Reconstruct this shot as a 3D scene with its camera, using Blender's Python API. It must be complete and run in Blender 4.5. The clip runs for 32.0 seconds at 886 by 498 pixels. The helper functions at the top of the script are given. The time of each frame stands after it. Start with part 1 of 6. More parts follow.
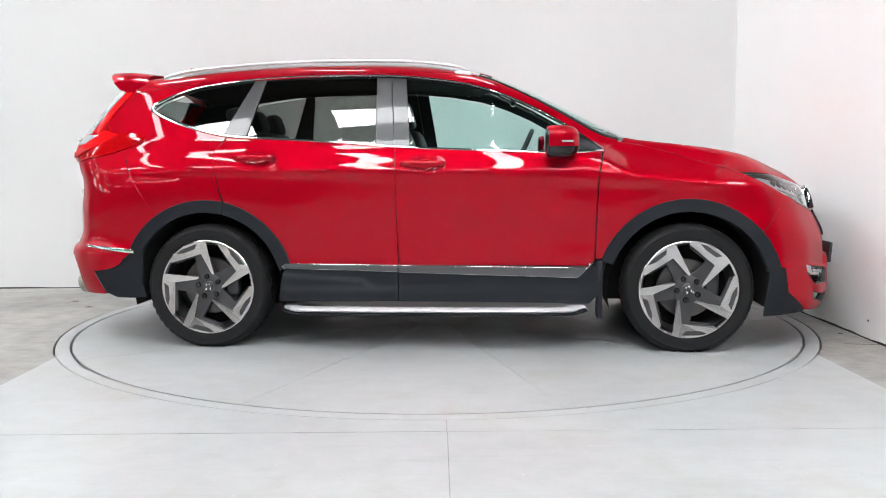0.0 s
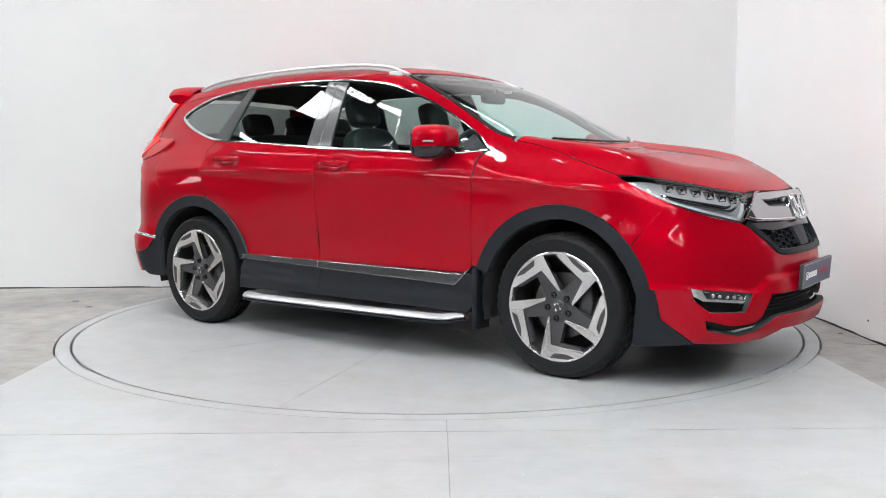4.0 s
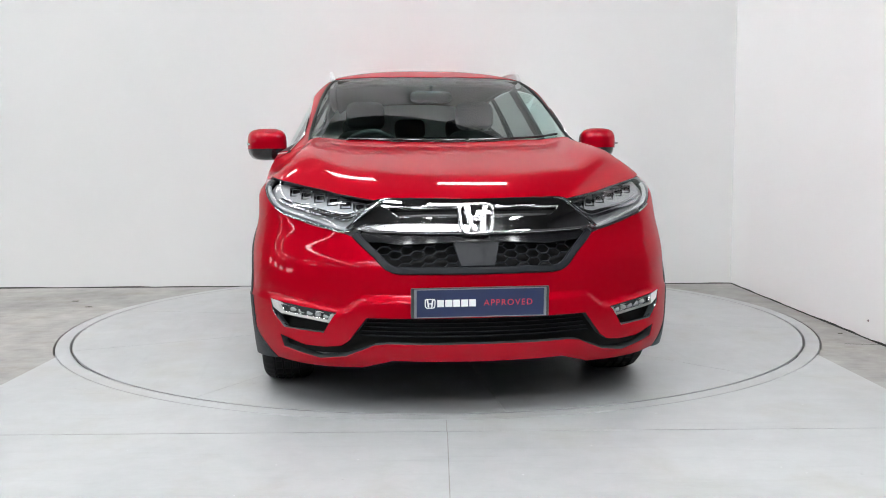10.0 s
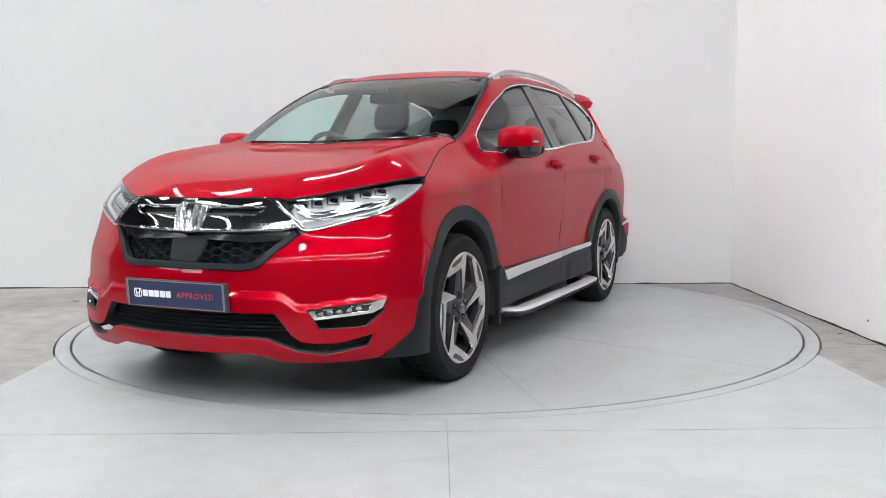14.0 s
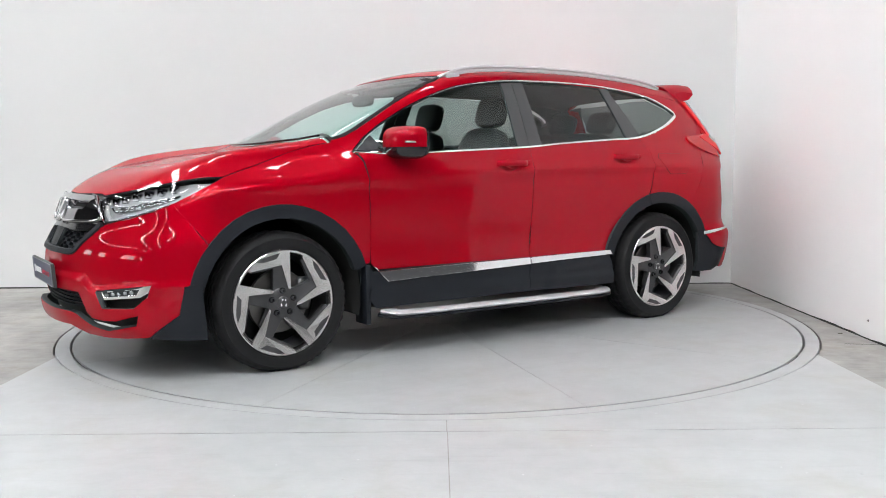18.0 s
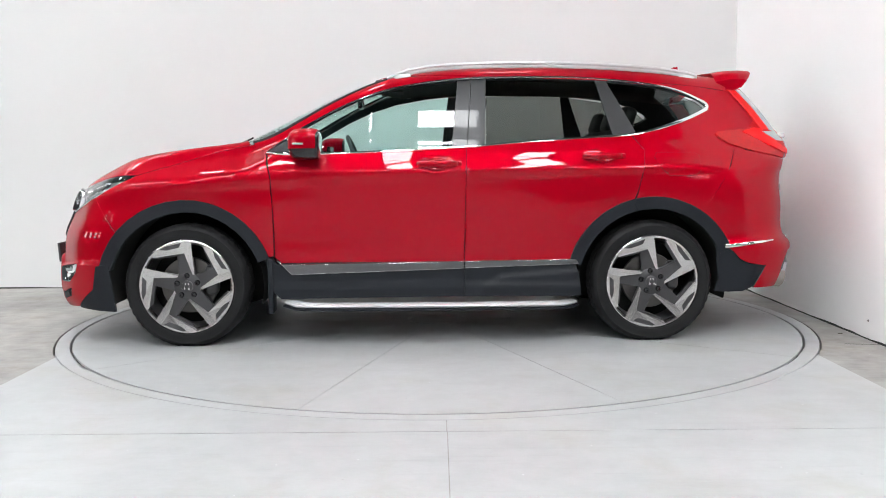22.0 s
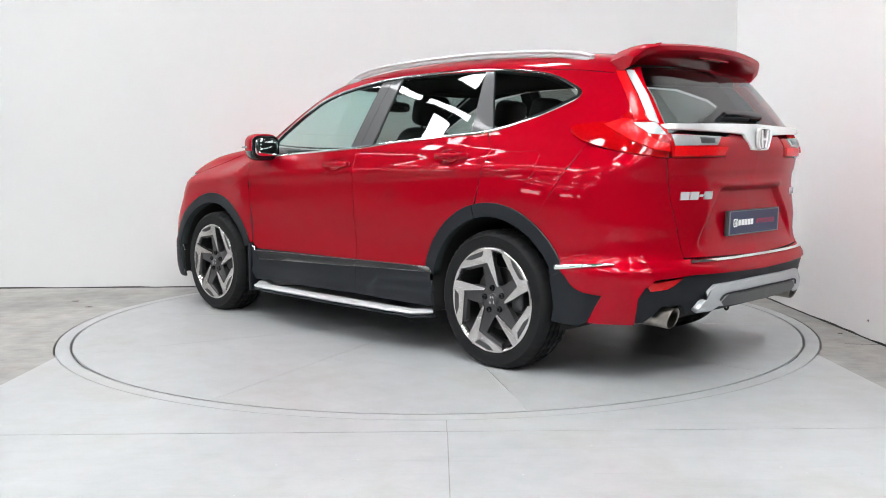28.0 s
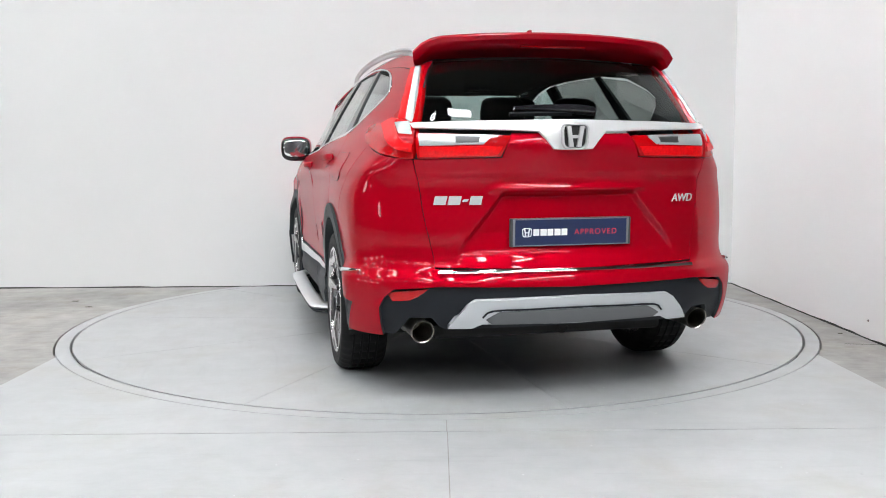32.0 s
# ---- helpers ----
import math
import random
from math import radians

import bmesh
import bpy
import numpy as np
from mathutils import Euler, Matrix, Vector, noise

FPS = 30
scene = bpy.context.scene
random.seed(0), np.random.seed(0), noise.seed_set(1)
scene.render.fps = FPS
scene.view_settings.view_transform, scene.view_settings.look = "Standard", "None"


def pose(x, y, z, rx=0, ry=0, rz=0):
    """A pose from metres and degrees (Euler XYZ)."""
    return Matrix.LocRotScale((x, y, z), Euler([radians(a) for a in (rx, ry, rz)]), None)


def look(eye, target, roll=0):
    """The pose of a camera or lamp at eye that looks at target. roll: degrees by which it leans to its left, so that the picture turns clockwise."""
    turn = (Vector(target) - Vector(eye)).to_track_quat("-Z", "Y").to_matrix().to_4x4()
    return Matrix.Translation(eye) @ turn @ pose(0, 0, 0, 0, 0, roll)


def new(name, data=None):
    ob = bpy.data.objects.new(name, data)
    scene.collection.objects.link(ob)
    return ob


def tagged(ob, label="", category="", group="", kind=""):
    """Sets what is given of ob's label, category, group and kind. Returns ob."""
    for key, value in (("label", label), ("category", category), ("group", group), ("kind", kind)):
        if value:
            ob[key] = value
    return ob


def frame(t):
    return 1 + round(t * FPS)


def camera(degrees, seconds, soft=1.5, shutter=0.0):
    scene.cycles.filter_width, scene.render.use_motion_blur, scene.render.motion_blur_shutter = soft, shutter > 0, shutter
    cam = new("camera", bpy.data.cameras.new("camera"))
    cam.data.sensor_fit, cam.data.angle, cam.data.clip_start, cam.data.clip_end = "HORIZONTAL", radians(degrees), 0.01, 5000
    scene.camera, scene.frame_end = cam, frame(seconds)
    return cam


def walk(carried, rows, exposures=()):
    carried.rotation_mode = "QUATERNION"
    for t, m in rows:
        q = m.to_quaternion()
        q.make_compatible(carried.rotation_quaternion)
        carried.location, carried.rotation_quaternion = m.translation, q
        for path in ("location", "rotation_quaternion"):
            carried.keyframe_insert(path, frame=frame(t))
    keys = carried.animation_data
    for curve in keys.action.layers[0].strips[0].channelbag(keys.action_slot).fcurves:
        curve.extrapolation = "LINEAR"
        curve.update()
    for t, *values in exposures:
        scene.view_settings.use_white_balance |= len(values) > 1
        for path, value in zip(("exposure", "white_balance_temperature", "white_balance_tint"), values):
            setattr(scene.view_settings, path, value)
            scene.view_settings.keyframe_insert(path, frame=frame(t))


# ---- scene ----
cam = camera(53.23, 32.0, soft=1.0)
EYE = (0.0, -5.832, 1.030)
AIM = (EYE[0] + 0.00606, EYE[1] + 0.99535, EYE[2] - 0.09614)
# the clip's camera darkens a little while the car's ends face it
EXPOSURES = [(0, -0.13), (6.0, -0.25), (11.0, -0.33), (14.0, -0.31), (19.0, -0.21), (22.0, -0.15), (25.0, -0.13), (28.0, -0.19), (32.0, -0.25)]
walk(cam, [(0, look(EYE, AIM, -0.359)), (32.0, look(EYE, AIM, -0.359))], EXPOSURES)

# turntable: turns clockwise at an even pace; the car stands a little off its centre
TURN_START, TURN_RATE = -5.24, -7.866
CAR_X, CAR_Y = 0.1175, -0.0883


def turn_at(t):
    return TURN_START + TURN_RATE * t


# ---- world and light ----
world = bpy.data.worlds.new("world")
scene.world = world
world.use_nodes = True
world.node_tree.nodes["Background"].inputs[0].default_value = (0.9, 0.95, 1.0, 1)
world.node_tree.nodes["Background"].inputs[1].default_value = 0.05


# ---- materials ----
def mat(name, color, rough=0.5, metal=0.0, **kw):
    """A principled material; kw: coat, coat_rough, spec, emit, emit_strength, grain (bump scale, strength), vary (scale, amount), rvary."""
    m = bpy.data.materials.new(name)
    m.use_nodes = True
    nt = m.node_tree
    b = nt.nodes["Principled BSDF"]
    b.inputs["Base Color"].default_value = (*color, 1)
    b.inputs["Roughness"].default_value = rough
    b.inputs["Metallic"].default_value = metal
    if "coat" in kw:
        b.inputs["Coat Weight"].default_value = kw["coat"]
        b.inputs["Coat Roughness"].default_value = kw.get("coat_rough", 0.03)
    if "spec" in kw:
        b.inputs["Specular IOR Level"].default_value = kw["spec"]
    if "emit" in kw:
        b.inputs["Emission Color"].default_value = (*kw["emit"], 1)
        b.inputs["Emission Strength"].default_value = kw.get("emit_strength", 1)
    co = nt.nodes.new("ShaderNodeTexCoord")
    if "vary" in kw:
        scale, amount = kw["vary"]
        n = nt.nodes.new("ShaderNodeTexNoise")
        n.inputs["Scale"].default_value = scale
        n.inputs["Detail"].default_value = 8
        n.inputs["Roughness"].default_value = 0.65
        nt.links.new(co.outputs["Object"], n.inputs["Vector"])
        ramp = nt.nodes.new("ShaderNodeMapRange")
        ramp.inputs["From Min"].default_value, ramp.inputs["From Max"].default_value = 0.3, 0.7
        ramp.inputs["To Min"].default_value, ramp.inputs["To Max"].default_value = 1 - amount, 1 + amount
        nt.links.new(n.outputs["Fac"], ramp.inputs["Value"])
        mul = nt.nodes.new("ShaderNodeVectorMath")
        mul.operation = "SCALE"
        mul.inputs[0].default_value = color
        nt.links.new(ramp.outputs["Result"], mul.inputs["Scale"])
        nt.links.new(mul.outputs["Vector"], b.inputs["Base Color"])
        if "rvary" in kw:
            rr = nt.nodes.new("ShaderNodeMapRange")
            rr.inputs["From Min"].default_value, rr.inputs["From Max"].default_value = 0.3, 0.7
            rr.inputs["To Min"].default_value, rr.inputs["To Max"].default_value = rough - kw["rvary"], rough + kw["rvary"]
            nt.links.new(n.outputs["Fac"], rr.inputs["Value"])
            nt.links.new(rr.outputs["Result"], b.inputs["Roughness"])
    if "grain" in kw:
        scale, strength = kw["grain"]
        n2 = nt.nodes.new("ShaderNodeTexNoise")
        n2.inputs["Scale"].default_value = scale
        n2.inputs["Detail"].default_value = 4
        nt.links.new(co.outputs["Object"], n2.inputs["Vector"])
        bump = nt.nodes.new("ShaderNodeBump")
        bump.inputs["Strength"].default_value = strength
        bump.inputs["Distance"].default_value = 0.002
        nt.links.new(n2.outputs["Fac"], bump.inputs["Height"])
        nt.links.new(bump.outputs["Normal"], b.inputs["Normal"])
    return m


def glass_mat(name, tint, gloss=1.0):
    """A thin pane: tinted see-through with a clear reflection."""
    m = bpy.data.materials.new(name)
    m.use_nodes = True
    nt = m.node_tree
    nt.nodes.clear()
    out = nt.nodes.new("ShaderNodeOutputMaterial")
    mix = nt.nodes.new("ShaderNodeMixShader")
    tr = nt.nodes.new("ShaderNodeBsdfTransparent")
    tr.inputs[0].default_value = (*tint, 1)
    gl = nt.nodes.new("ShaderNodeBsdfGlossy")
    gl.inputs["Color"].default_value = (gloss, gloss, gloss, 1)
    gl.inputs["Roughness"].default_value = 0.01
    lw = nt.nodes.new("ShaderNodeLayerWeight")
    lw.inputs["Blend"].default_value = 0.5
    pw = nt.nodes.new("ShaderNodeMath")
    pw.operation = "POWER"
    pw.inputs[1].default_value = 5.0
    nt.links.new(lw.outputs["Facing"], pw.inputs[0])
    fr = nt.nodes.new("ShaderNodeMath")
    fr.operation = "MULTIPLY_ADD"
    fr.inputs[1].default_value, fr.inputs[2].default_value = 0.955, 0.045
    nt.links.new(pw.outputs[0], fr.inputs[0])
    nt.links.new(fr.outputs[0], mix.inputs[0])
    nt.links.new(tr.outputs[0], mix.inputs[1])
    nt.links.new(gl.outputs[0], mix.inputs[2])
    nt.links.new(mix.outputs[0], out.inputs[0])
    return m


def floor_mat(name, color, rough, stain, speck, tint=(0.9, 0.86, 0.78)):
    """Worn floor: broad blotches, finer dirt with a warm tint, faint drag marks and small dark specks."""
    m = bpy.data.materials.new(name)
    m.use_nodes = True
    nt = m.node_tree
    b = nt.nodes["Principled BSDF"]
    co = nt.nodes.new("ShaderNodeTexCoord")
    def noise_tex(scale, detail, lo, hi, a, c, stretch=None):
        n = nt.nodes.new("ShaderNodeTexNoise")
        n.inputs["Scale"].default_value, n.inputs["Detail"].default_value, n.inputs["Roughness"].default_value = scale, detail, 0.62
        src = co.outputs["Object"]
        if stretch:
            mp = nt.nodes.new("ShaderNodeMapping")
            mp.inputs["Scale"].default_value = stretch
            mp.inputs["Rotation"].default_value = (0, 0, 0.5)
            nt.links.new(src, mp.inputs["Vector"])
            src = mp.outputs["Vector"]
        nt.links.new(src, n.inputs["Vector"])
        r = nt.nodes.new("ShaderNodeMapRange")
        r.inputs["From Min"].default_value, r.inputs["From Max"].default_value = lo, hi
        r.inputs["To Min"].default_value, r.inputs["To Max"].default_value = a, c
        nt.links.new(n.outputs["Fac"], r.inputs["Value"])
        return r.outputs["Result"]
    def times(p, q):
        k = nt.nodes.new("ShaderNodeMath")
        k.operation = "MULTIPLY"
        nt.links.new(p, k.inputs[0])
        nt.links.new(q, k.inputs[1])
        return k.outputs[0]
    broad = noise_tex(0.9, 6, 0.35, 0.68, 1 - stain * 0.6, 1 + stain * 0.45)
    fine = noise_tex(7.0, 8, 0.35, 0.7, 1 + stain * 0.35, 1 - stain * 0.35)
    drag = noise_tex(3.0, 5, 0.55, 0.75, 1.0, 1 - stain * 0.5, (0.6, 7.0, 1))
    vor = nt.nodes.new("ShaderNodeTexVoronoi")
    vor.inputs["Scale"].default_value = 5.5
    nt.links.new(co.outputs["Object"], vor.inputs["Vector"])
    sp = nt.nodes.new("ShaderNodeMapRange")
    sp.inputs["From Min"].default_value, sp.inputs["From Max"].default_value = 0.016, 0.034
    sp.inputs["To Min"].default_value, sp.inputs["To Max"].default_value = 1 - speck, 1.0
    nt.links.new(vor.outputs["Distance"], sp.inputs["Value"])
    val = times(times(broad, fine), times(drag, sp.outputs["Result"]))
    pale = nt.nodes.new("ShaderNodeTexVoronoi")
    pale.inputs["Scale"].default_value = 9.0
    nt.links.new(co.outputs["Object"], pale.inputs["Vector"])
    fleck = nt.nodes.new("ShaderNodeMapRange")
    fleck.inputs["From Min"].default_value, fleck.inputs["From Max"].default_value = 0.018, 0.036
    fleck.inputs["To Min"].default_value, fleck.inputs["To Max"].default_value = 1.5, 1.0
    nt.links.new(pale.outputs["Distance"], fleck.inputs["Value"])
    val = times(val, fleck.outputs["Result"])
    mul = nt.nodes.new("ShaderNodeVectorMath")
    mul.operation = "SCALE"
    mul.inputs[0].default_value = color
    nt.links.new(val, mul.inputs["Scale"])
    warm = nt.nodes.new("ShaderNodeMix")
    warm.data_type, warm.blend_type = "RGBA", "MULTIPLY"
    warm.inputs[7].default_value = (*tint, 1)
    nt.links.new(noise_tex(1.7, 7, 0.52, 0.75, 0.0, 0.9), warm.inputs[0])
    nt.links.new(mul.outputs["Vector"], warm.inputs[6])
    nt.links.new(warm.outputs[2], b.inputs["Base Color"])
    nt.links.new(noise_tex(2.3, 7, 0.3, 0.7, rough - 0.04, rough + 0.06), b.inputs["Roughness"])
    n2 = nt.nodes.new("ShaderNodeTexNoise")
    n2.inputs["Scale"].default_value, n2.inputs["Detail"].default_value = 45, 6
    nt.links.new(co.outputs["Object"], n2.inputs["Vector"])
    bump = nt.nodes.new("ShaderNodeBump")
    bump.inputs["Strength"].default_value, bump.inputs["Distance"].default_value = 0.12, 0.003
    nt.links.new(n2.outputs["Fac"], bump.inputs["Height"])
    nt.links.new(bump.outputs["Normal"], b.inputs["Normal"])
    return m


M = {
    "red": mat("red_paint", (0.365, 0.0003, 0.009), 0.38, 0.35, coat=0.52, coat_rough=0.008, vary=(900, 0.04), spec=0.0),
    "black_plastic": mat("black_plastic", (0.0075, 0.0095, 0.0135), 0.50, 0, spec=0.3, grain=(900, 0.15), vary=(6, 0.12)),
    "gloss_black": mat("gloss_black", (0.012, 0.012, 0.014), 0.12, 0),
    "chrome": mat("chrome", (0.86, 0.86, 0.87), 0.06, 1.0),
    # pale non-metal share stands in for bright reflections on the tailgate bar
    "bright_trim": mat("chrome_lit_pale", (0.88, 0.88, 0.89), 0.14, 0.45),
    "chrome_dark": mat("dark_chrome", (0.42, 0.42, 0.43), 0.05, 1.0),
    # badge and emblem get a pale share too, in place of reflections
    "badge": mat("badge_metal", (0.86, 0.86, 0.87), 0.16, 0.5),
    "emblem": mat("emblem_chrome", (0.84, 0.84, 0.85), 0.14, 0.85),
    "step_alloy": mat("step_aluminium", (0.72, 0.73, 0.74), 0.32, 0.45, vary=(40, 0.05)),
    "satin": mat("satin_metal", (0.48, 0.485, 0.50), 0.26, 1.0, vary=(40, 0.05)),
    "rail_alloy": mat("rail_aluminium", (0.60, 0.60, 0.61), 0.34, 0.6),
    "silver": mat("silver_paint", (0.56, 0.58, 0.60), 0.38, 0.5),
    "machined": mat("machined_alloy", (0.66, 0.645, 0.64), 0.24, 1.0, vary=(60, 0.04)),
    "alloy_dark": mat("dark_alloy", (0.065, 0.065, 0.068), 0.36, 0.5),
    "rubber": mat("tyre_rubber", (0.006, 0.006, 0.0068), 0.7, 0, spec=0.3, grain=(300, 0.2), vary=(9, 0.25)),
    "disc": mat("brake_disc", (0.13, 0.125, 0.12), 0.4, 1.0),
    "under": mat("underbody", (0.012, 0.012, 0.012), 0.9, 0),
    "trim": mat("cabin_trim", (0.014, 0.02, 0.022), 0.7, 0, grain=(500, 0.2)),
    "seat": mat("seat_leather", (0.018, 0.018, 0.02), 0.5, 0, grain=(250, 0.25)),
    "liner": mat("roof_liner", (0.06, 0.06, 0.056), 0.9, 0),
    "lamp_red": mat("red_lens", (0.42, 0.0008, 0.003), 0.05, 0, spec=0.5, vary=(60, 0.12)),
    "lamp_clear": mat("clear_lens", (0.45, 0.46, 0.47), 0.26, 0.4),
    "drl": mat("milky_guide", (0.50, 0.51, 0.52), 0.18, 0.0),
    "lamp_glow": mat("red_light", (0.72, 0.003, 0.006), 0.15, 0, spec=0.3, vary=(80, 0.15)),
    "navy": mat("navy_plate", (0.012, 0.022, 0.075), 0.35, 0),
    "white_ink": mat("white_ink", (0.85, 0.85, 0.86), 0.5),
    "pink_ink": mat("red_ink", (0.55, 0.03, 0.06), 0.5),
    "plate_frame": mat("plate_frame", (0.05, 0.052, 0.055), 0.4, 0.2),
    "plate_rim": mat("plate_rim", (0.22, 0.23, 0.25), 0.35, 0.5),
    "skid_dark": mat("grey_skid_inset", (0.13, 0.135, 0.14), 0.4, 0.4),
    "mirror": mat("mirror_glass", (0.9, 0.9, 0.9), 0.01, 1.0),
    "glass": glass_mat("clear_glass", (0.74, 0.92, 0.88)),
    "privacy": glass_mat("privacy_glass", (0.40, 0.43, 0.41)),
    "rear_glass": glass_mat("tinted_rear_glass", (0.50, 0.56, 0.55)),
    "lens": glass_mat("lamp_glass", (0.94, 0.95, 0.96)),
    "pillar": mat("satin_black_film", (0.035, 0.036, 0.038), 0.3, 0.2, coat=0.3),
    "lamp_dark": mat("lamp_housing", (0.34, 0.345, 0.35), 0.32, 0.25),
    "exhaust": mat("exhaust_steel", (0.36, 0.335, 0.30), 0.28, 1.0, vary=(30, 0.15)),
    # one paint, two whites: side wall lifted, back wall lowered, for uneven light
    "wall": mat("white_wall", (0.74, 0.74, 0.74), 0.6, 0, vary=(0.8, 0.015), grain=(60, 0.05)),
    "wall_lifted": mat("white_wall_lifted", (0.93, 0.93, 0.93), 0.55, 0, vary=(0.7, 0.012), grain=(60, 0.05)),
    "concrete": floor_mat("concrete", (0.30, 0.29, 0.275), 0.5, 0.48, 0.45, (0.82, 0.74, 0.62)),
    "floor_paint": floor_mat("grey_floor_paint", (0.39, 0.40, 0.405), 0.36, 0.14, 0.22),
    "chip": mat("dark_chip", (0.09, 0.075, 0.06), 0.8),
    "joint": mat("dark_joint", (0.03, 0.03, 0.03), 0.8),
    "ceiling": mat("ceiling_sheet", (0.055, 0.055, 0.058), 0.8, 0, vary=(2, 0.1)),
    "hall": mat("hall_wall", (0.075, 0.075, 0.08), 0.8, 0, vary=(1, 0.1)),
    "beam": mat("steel_beam", (0.05, 0.05, 0.055), 0.6, 0.2),
    "panel_light": mat("light_panel", (0.9, 0.9, 0.9), 0.5, 0, emit=(0.965, 0.985, 1.0), emit_strength=40.0),
    # for the added front strips and hall rows, set stronger as fill
    "panel_fill": mat("fill_light_panel", (0.9, 0.9, 0.9), 0.5, 0, emit=(0.965, 0.985, 1.0), emit_strength=52.0),
    "panel_dim": mat("dim_light_panel", (0.9, 0.9, 0.9), 0.5, 0, emit=(0.965, 0.985, 1.0), emit_strength=30.0),
    # glow of the fill panels added in the far wall, no real source
    "fill_glow": mat("added_fill_pane", (0.9, 0.9, 0.9), 0.4, 0, emit=(0.965, 0.985, 1.0), emit_strength=12.0),
}


# ---- mesh helpers ----
def mesh_ob(name, verts, faces, material, parent=None, label="", smooth=False, normals=None):
    me = bpy.data.meshes.new(name)
    me.from_pydata([tuple(map(float, v)) for v in verts], [], [tuple(map(int, f)) for f in faces])
    me.materials.append(M[material] if isinstance(material, str) else material)
    if smooth:
        me.polygons.foreach_set("use_smooth", [True] * len(me.polygons))
    if normals is not None:
        me.normals_split_custom_set_from_vertices([tuple(map(float, n)) for n in normals])
    me.update()
    ob = new(name, me)
    if parent is not None:
        ob.parent = parent
    if label:
        tagged(ob, label)
    return ob


def part(name, bm, material, parent, label="", smooth=False):
    """Links a bmesh as one mesh object under a thing or a part."""
    me = bpy.data.meshes.new(name)
    bmesh.ops.recalc_face_normals(bm, faces=bm.faces[:])
    bm.to_mesh(me)
    bm.free()
    me.materials.append(M[material] if isinstance(material, str) else material)
    if smooth:
        me.polygons.foreach_set("use_smooth", [True] * len(me.polygons))
        me.set_sharp_from_angle(angle=radians(38))
    ob = new(name, me)
    if parent is not None:
        ob.parent = parent
    if label:
        tagged(ob, label)
    return ob


def box(bm, lo, hi, bevel=0.0, m=None, seg=2):
    """A box from corner to corner, with rounded edges, into bm."""
    c = [(a + b) / 2 for a, b in zip(lo, hi)]
    s = [abs(b - a) for a, b in zip(lo, hi)]
    got = bmesh.ops.create_cube(bm, size=1, matrix=Matrix.LocRotScale(c, None, s))
    vs = got["verts"]
    if bevel:
        es = list({e for v in vs for e in v.link_edges})
        r = bmesh.ops.bevel(bm, geom=es, offset=bevel, segments=seg, profile=0.5, affect="EDGES")
        vs = list({v for f in r["faces"] for v in f.verts} | {v for v in vs if v.is_valid})
        vs = [v for v in vs if v.is_valid]
    if m is not None:
        bmesh.ops.transform(bm, matrix=m, verts=vs)
    return vs


def tube(bm, path, radius, n=10, squash=None, cap=True):
    """A round bar along a list of points; radius a number or one for each point; squash: (sideways, upward) scale."""
    pts = [Vector(p) for p in path]
    rings = []
    for i, p in enumerate(pts):
        d = (pts[min(i + 1, len(pts) - 1)] - pts[max(i - 1, 0)]).normalized()
        side = d.cross(Vector((0, 0, 1)))
        side = side.normalized() if side.length > 1e-4 else Vector((1, 0, 0))
        up = side.cross(d).normalized()
        r = radius[i] if isinstance(radius, (list, tuple)) else radius
        sx, sy = squash or (1, 1)
        rings.append([bm.verts.new(p + side * (r * sx * math.cos(a)) + up * (r * sy * math.sin(a))) for a in (2 * math.pi * k / n for k in range(n))])
    for a, b in zip(rings, rings[1:]):
        for k in range(n):
            bm.faces.new((a[k], a[(k + 1) % n], b[(k + 1) % n], b[k]))
    if cap:
        bm.faces.new(rings[0][::-1])
        bm.faces.new(rings[-1])
    return rings


def lathe(bm, profile, n=48, axis="y"):
    """Turns (radius, height) pairs about the y axis."""
    rings = []
    for r, h in profile:
        if r < 1e-6:
            rings.append([bm.verts.new((0, h, 0))])
        else:
            rings.append([bm.verts.new((r * math.cos(2 * math.pi * k / n), h, r * math.sin(2 * math.pi * k / n))) for k in range(n)])
    for a, b in zip(rings, rings[1:]):
        for k in range(n):
            q = [a[k % len(a)], a[(k + 1) % len(a)], b[(k + 1) % len(b)], b[k % len(b)]]
            q = list(dict.fromkeys(q))
            if len(q) > 2:
                bm.faces.new(q)
    return rings


def prism(bm, poly, place, depth):
    """A flat plate: poly points (a, b) mapped by place(a, b, d), from d = 0 to depth."""
    n = len(poly)
    lo = [bm.verts.new(place(a, b, 0)) for a, b in poly]
    hi = [bm.verts.new(place(a, b, depth)) for a, b in poly]
    bm.faces.new(lo[::-1])
    bm.faces.new(hi)
    for i in range(n):
        bm.faces.new((lo[i], lo[(i + 1) % n], hi[(i + 1) % n], hi[i]))


# ---- the room ----
BACK_Y, RIGHT_X, CEIL_Z, WHITE_Z = 1.64, 2.50, 6.4, 4.4
LEFT_X, FRONT_Y, EAST_X, NORTH_Y = -18.0, -15.0, 8.2, 6.0
DISC_R, RING_R = 2.252, 2.345


def slab(name, lo, hi, material, label, bevel=0.0):
    bm = bmesh.new()
    box(bm, lo, hi, bevel)
    return tagged(part(name, bm, material, None), label, "", "", "structure")


